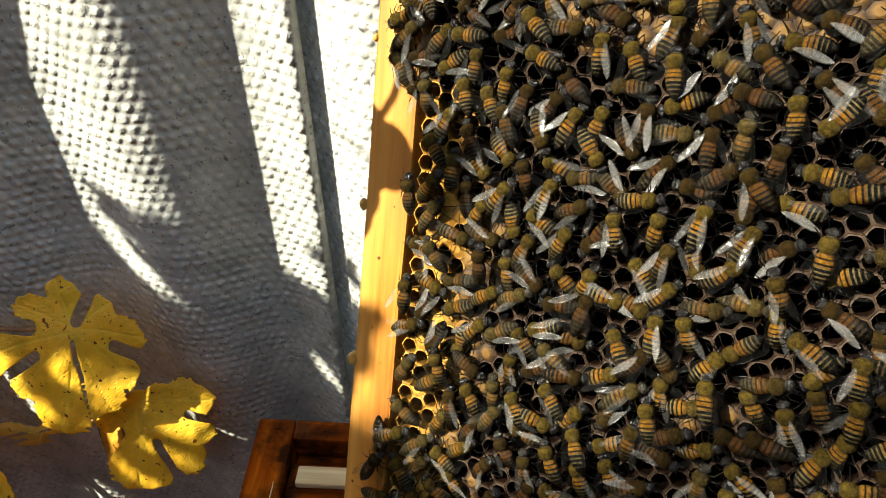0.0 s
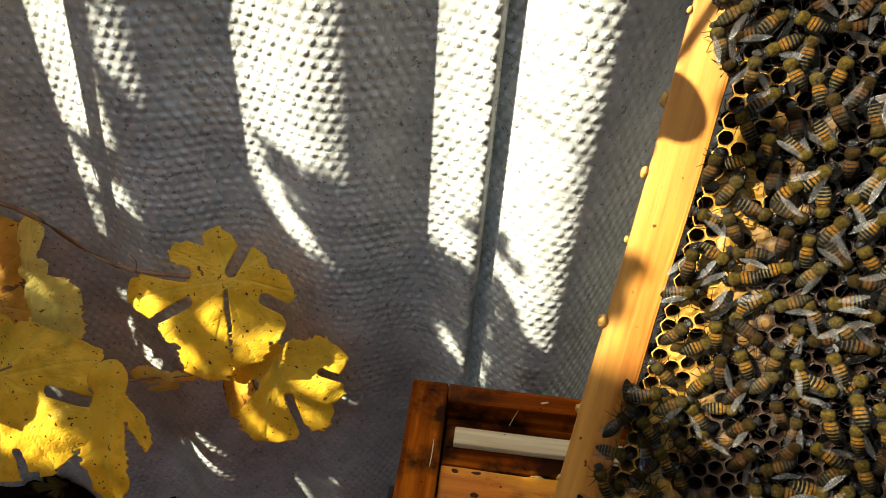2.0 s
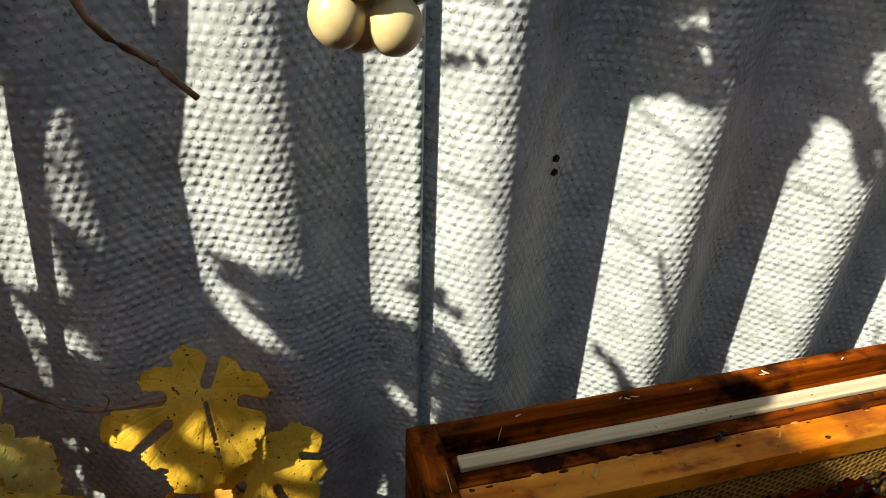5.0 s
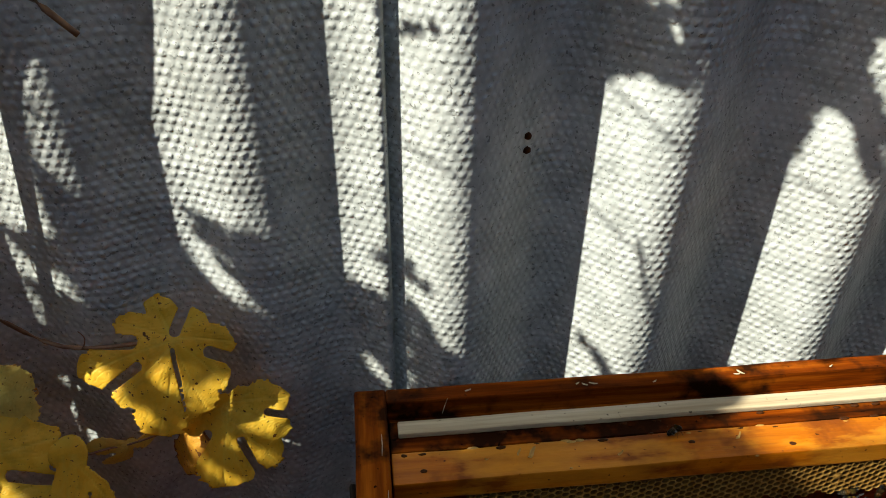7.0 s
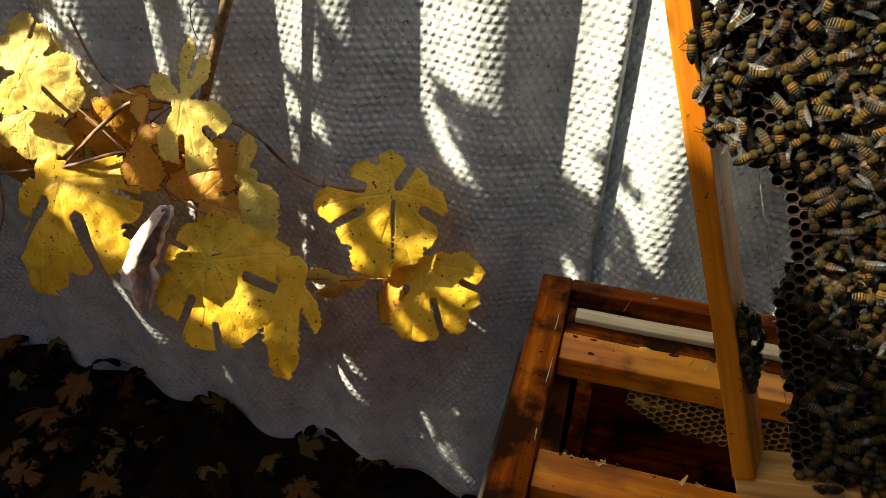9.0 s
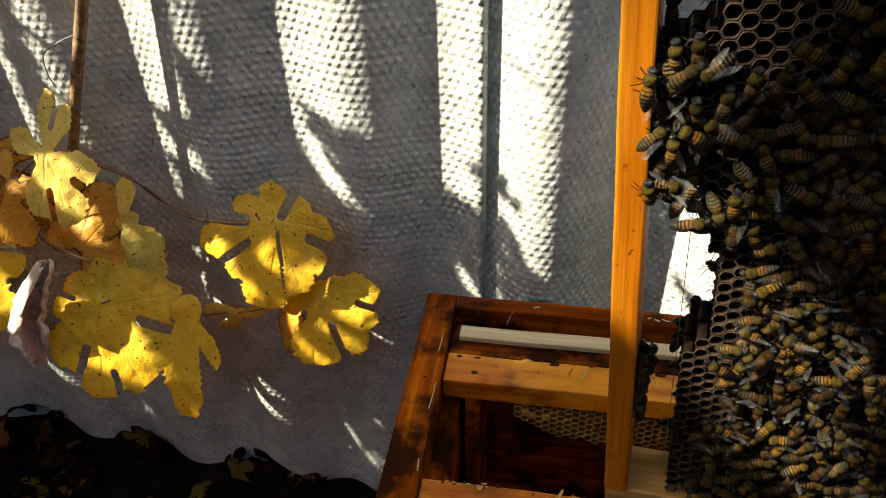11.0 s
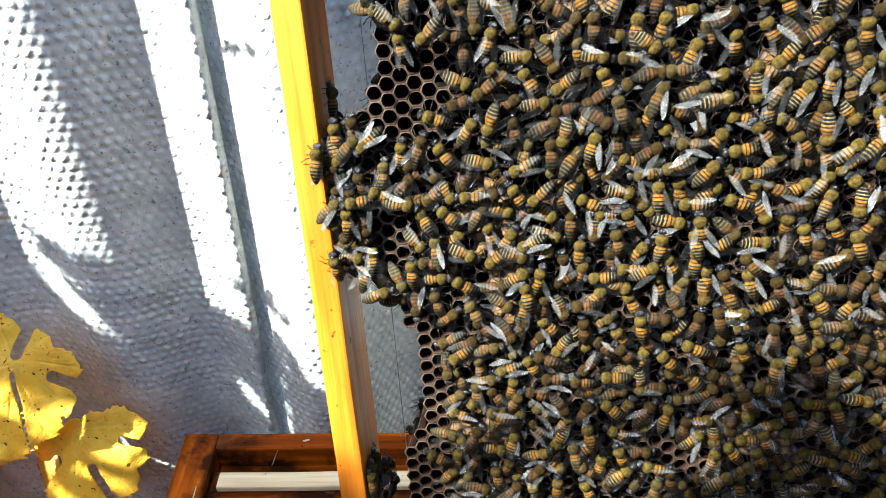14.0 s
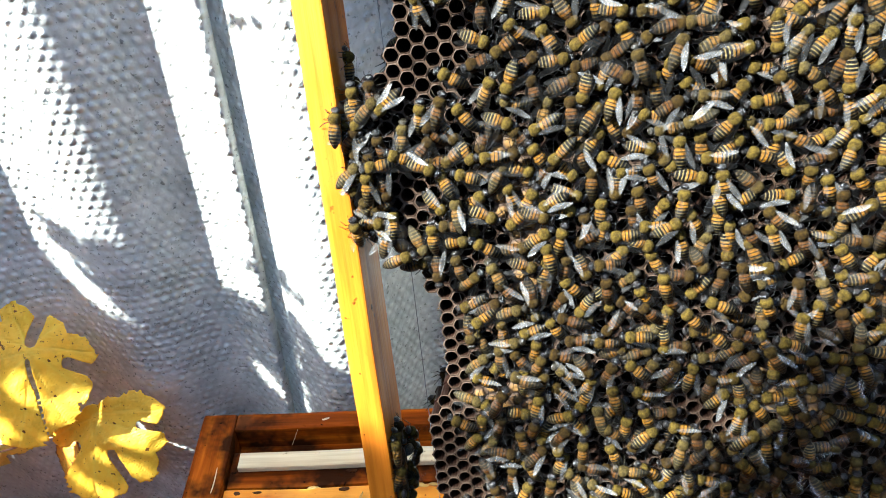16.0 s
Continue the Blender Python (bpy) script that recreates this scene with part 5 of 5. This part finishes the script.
def box_details():
    rng = random.Random(91)
    bar = BOX_TOP - 0.004
    # curled chips and crumbs on the orange bar
    for n, (x, y, long) in enumerate(((0.099, -0.150, 0.008), (0.091, -0.149, 0.004), (0.070, -0.152, 0.003), (0.155, -0.156, 0.004), (0.236, -0.150, 0.005))):
        shard("chip", (x, y, bar + 0.0008), long, long * 0.28, FRESH_WAX, mid_frame, 400 + n, 0.002, "curled chip of wax and wood")
    for x, y in ((0.0186, -0.143), (0.030, -0.156), (0.205, -0.150), (0.27, -0.158)):
        blob("propolis", (x, y, bar + 0.0002), 0.0017, PROPOLIS, mid_frame, x * 900, (1.4, 0.9, 0.35), "dark propolis spot")
    for n in range(34):
        x = 0.024 + 0.42 * rng.random() ** 1.3
        blob("propolis", (x, -0.1412 + rng.uniform(-0.002, 0.001), bar - rng.uniform(-0.0004, 0.002)), rng.uniform(0.0006, 0.0017), PROPOLIS if rng.random() < 0.7 else FRESH_WAX, mid_frame, n + 60, (2.2, 0.8, 0.6))
    for n in range(18):
        x = 0.06 + 0.40 * rng.random()
        blob("burr_wax", (x, -0.1645 + rng.uniform(-0.0005, 0.002), bar - rng.uniform(-0.0002, 0.004)), rng.uniform(0.0006, 0.0014), FRESH_WAX, mid_frame, n + 160, (1.8, 0.8, 0.7))
    # pale scrapes on the far rim, and crumbs in the groove
    for n, (x, y) in enumerate(((0.143, -0.095), (0.148, -0.0965), (0.154, -0.096), (0.1975, -0.0985), (0.2586, -0.097), (0.262, -0.0955), (0.33, -0.096), (0.066, -0.094))):
        shard("scrape", (x, y, BOX_TOP + 0.0006), 0.003 + 0.0015 * (n % 3), 0.0008, PALE_WOOD, hive, 500 + n, 0.0004, "pale splinter where the rim was scraped", 0.03)
    # bright worn slivers along the inner edge of the side wall
    for n in range(6):
        y = -0.135 - 0.05 * n + rng.uniform(-0.01, 0.01)
        ob = shard("scrape", (BX0 + 0.0185 + rng.uniform(-0.002, 0.0015), y, BOX_TOP + 0.0009), rng.uniform(0.008, 0.022), 0.0005, PALE_WOOD, hive, 700 + n, 0.0003, "pale worn sliver along the edge", 0.01)
        ob.matrix_basis = Matrix.Translation(ob.matrix_basis.translation) @ pose(0, 0, 0, 0, 0, 90 + rng.uniform(-4, 4))
    v, f = tube([(0.0465, -0.110, 0.364), (0.0485, -0.107, 0.368), (0.0505, -0.105, 0.3725)], 0.00022, 4, 0.4)
    part("splinter", mesh_of("splinter", v, f, PALE_WOOD), hive, "standing pale splinter")
    for n in range(16):
        blob("propolis", (0.016 + 0.45 * rng.random(), rng.uniform(-0.1295, -0.1285), BOX_TOP - 0.005 - rng.random() * 0.001), rng.uniform(0.0007, 0.0016), PROPOLIS, far_frame, n + 260, (2.0, 0.9, 0.6))
    # torn wax along the back edge of the nearer bar
    for n in range(46):
        x = 0.014 + 0.034 * rng.random() if n < 20 else rng.uniform(0.05, 0.30)
        blob("burr_wax", (x, -0.2388 + rng.uniform(-0.0015, 0.0015), bar + rng.uniform(-0.001, 0.0008)), rng.uniform(0.0004, 0.0011), FRESH_WAX if rng.random() < 0.55 else PROPOLIS, near_frame, n + 360, (1.3, 0.9, 0.9))
    for n, x in enumerate((0.044, 0.087, 0.096, 0.120, 0.15)):
        shard("chip", (x, -0.241, bar + 0.0008), 0.005, 0.002, FRESH_WAX, near_frame, 600 + n, 0.003, "torn flake of wax")
    # the weathered rebate along the box's outer side
    part("side_lip", worn_board("side_lip", (BX0 - 0.005, BY0 + 0.02, BOX_TOP - 0.060), (BX0 - 0.0005, BY1 - 0.055, BOX_TOP - 0.026), GREY_WOOD, 0.0015, 24, 0.0012, 93), hive, "grey weathered lip")
    add_bee(mid_frame, Matrix.Translation((0.197, -0.1405, bar)) @ pose(0, 0, 0, 0, 0, 25), rng)
    # two old nail holes in the wall
    for z in (0.497, 0.508):
        v = blob("nail_hole", (0.119, 0.0095, z), 0.0028, PROPOLIS, wall, z * 100, (1.0, 0.5, 1.1), "dark spot on the cement")


box_details()

# ---- keyed things
HELD = [
    (0, 0.2572, -0.3146, 0.4740, 26.79, 9.64, 152.28),
    (0.5, 0.2571, -0.3117, 0.4708, 25.06, 9.11, 152.50),
    (1, 0.2603, -0.2949, 0.4548, 24.75, 5.58, 156.85),
    (1.5, 0.2647, -0.2841, 0.4481, 25.39, 2.70, 161.27),
    (2, 0.2640, -0.2830, 0.4448, 27.01, 1.86, 162.30),
    (2.5, 0.2629, -0.2890, 0.4485, 25.16, 2.59, 161.20),
    (3, 0.2610, -0.2959, 0.4431, 18.08, 1.42, 160.98),
    (3.5, 0.2600, -0.3024, 0.4302, 8.60, -0.96, 162.64),
    (4, 0.2597, -0.3090, 0.4204, -2.10, -2.17, 162.87),
    (4.2, 0.2585, -0.3135, 0.4156, -2.39, -3.04, 162.22),
    (7.5, 0.3658, -0.3394, 0.5007, 1.03, -20.71, -35.94),
    (8, 0.3147, -0.2839, 0.4915, -14.42, -26.68, -21.10),
    (8.2, 0.3128, -0.2699, 0.4794, -14.08, -26.98, -16.44),
    (10.3, 0.3240, -0.2831, 0.4187, -1.20, -8.26, -9.58),
    (10.5, 0.3256, -0.2782, 0.4134, 0.68, -6.63, -8.57),
    (11, 0.3242, -0.2782, 0.4131, 2.30, -4.67, -8.37),
    (11.5, 0.3269, -0.2704, 0.4140, 3.88, -4.79, -8.49),
    (12, 0.3315, -0.2638, 0.4194, -0.50, -5.40, -7.94),
    (12.5, 0.3323, -0.2591, 0.4194, -6.35, -5.58, -6.93),
    (13, 0.3312, -0.2591, 0.4186, -11.23, -5.85, -6.70),
    (13.5, 0.3311, -0.2542, 0.4178, -15.16, -6.12, -5.92),
    (14, 0.3325, -0.2561, 0.4216, -17.23, -6.58, -6.10),
    (14.5, 0.3312, -0.2582, 0.4225, -18.51, -6.67, -6.28),
    (15, 0.3306, -0.2571, 0.4226, -18.79, -6.63, -6.19),
    (15.5, 0.3310, -0.2548, 0.4211, -18.31, -6.55, -6.07),
    (16, 0.3306, -0.2553, 0.4203, -18.41, -6.54, -6.33),
]
# turned over out of sight between the two showings
TURNED = [(4.6, 0.40, -0.34, 0.50, 0, -6, 150), (5.0, 0.62, -0.36, 0.62, 0, -6, 110), (5.5, 0.86, -0.40, 0.68, 0, -6, 50), (6.0, 0.92, -0.42, 0.68, 0, -8, 0), (6.6, 0.92, -0.42, 0.66, 0, -12, -36), (7.1, 0.66, -0.40, 0.56, 1, -17, -36), (7.3, 0.46, -0.36, 0.51, 1, -19, -36)]


def motions():
    rows = sorted(HELD + TURNED)
    # bees that crawl a few millimetres over the comb and turn as they go
    for ob, m, seed in CRAWLERS:
        rng = random.Random(seed)
        at, turn, rows_bee = Vector((0, 0, 0)), 0.0, []
        for k in range(17):
            rows_bee.append((float(k), m @ Matrix.Translation(at) @ pose(0, 0, 0, 0, 0, turn)))
            if rng.random() < 0.6:
                turn += rng.gauss(0, 14)
                at = at + Matrix.Rotation(radians(turn), 3, "Z") @ Vector((rng.uniform(-0.0003, 0.0011), 0, 0))
        walk(ob, rows_bee)
    walk(held, [(t, pose(x, y, z, rx, ry, rz)) for t, x, y, z, rx, ry, rz in rows])


motions()
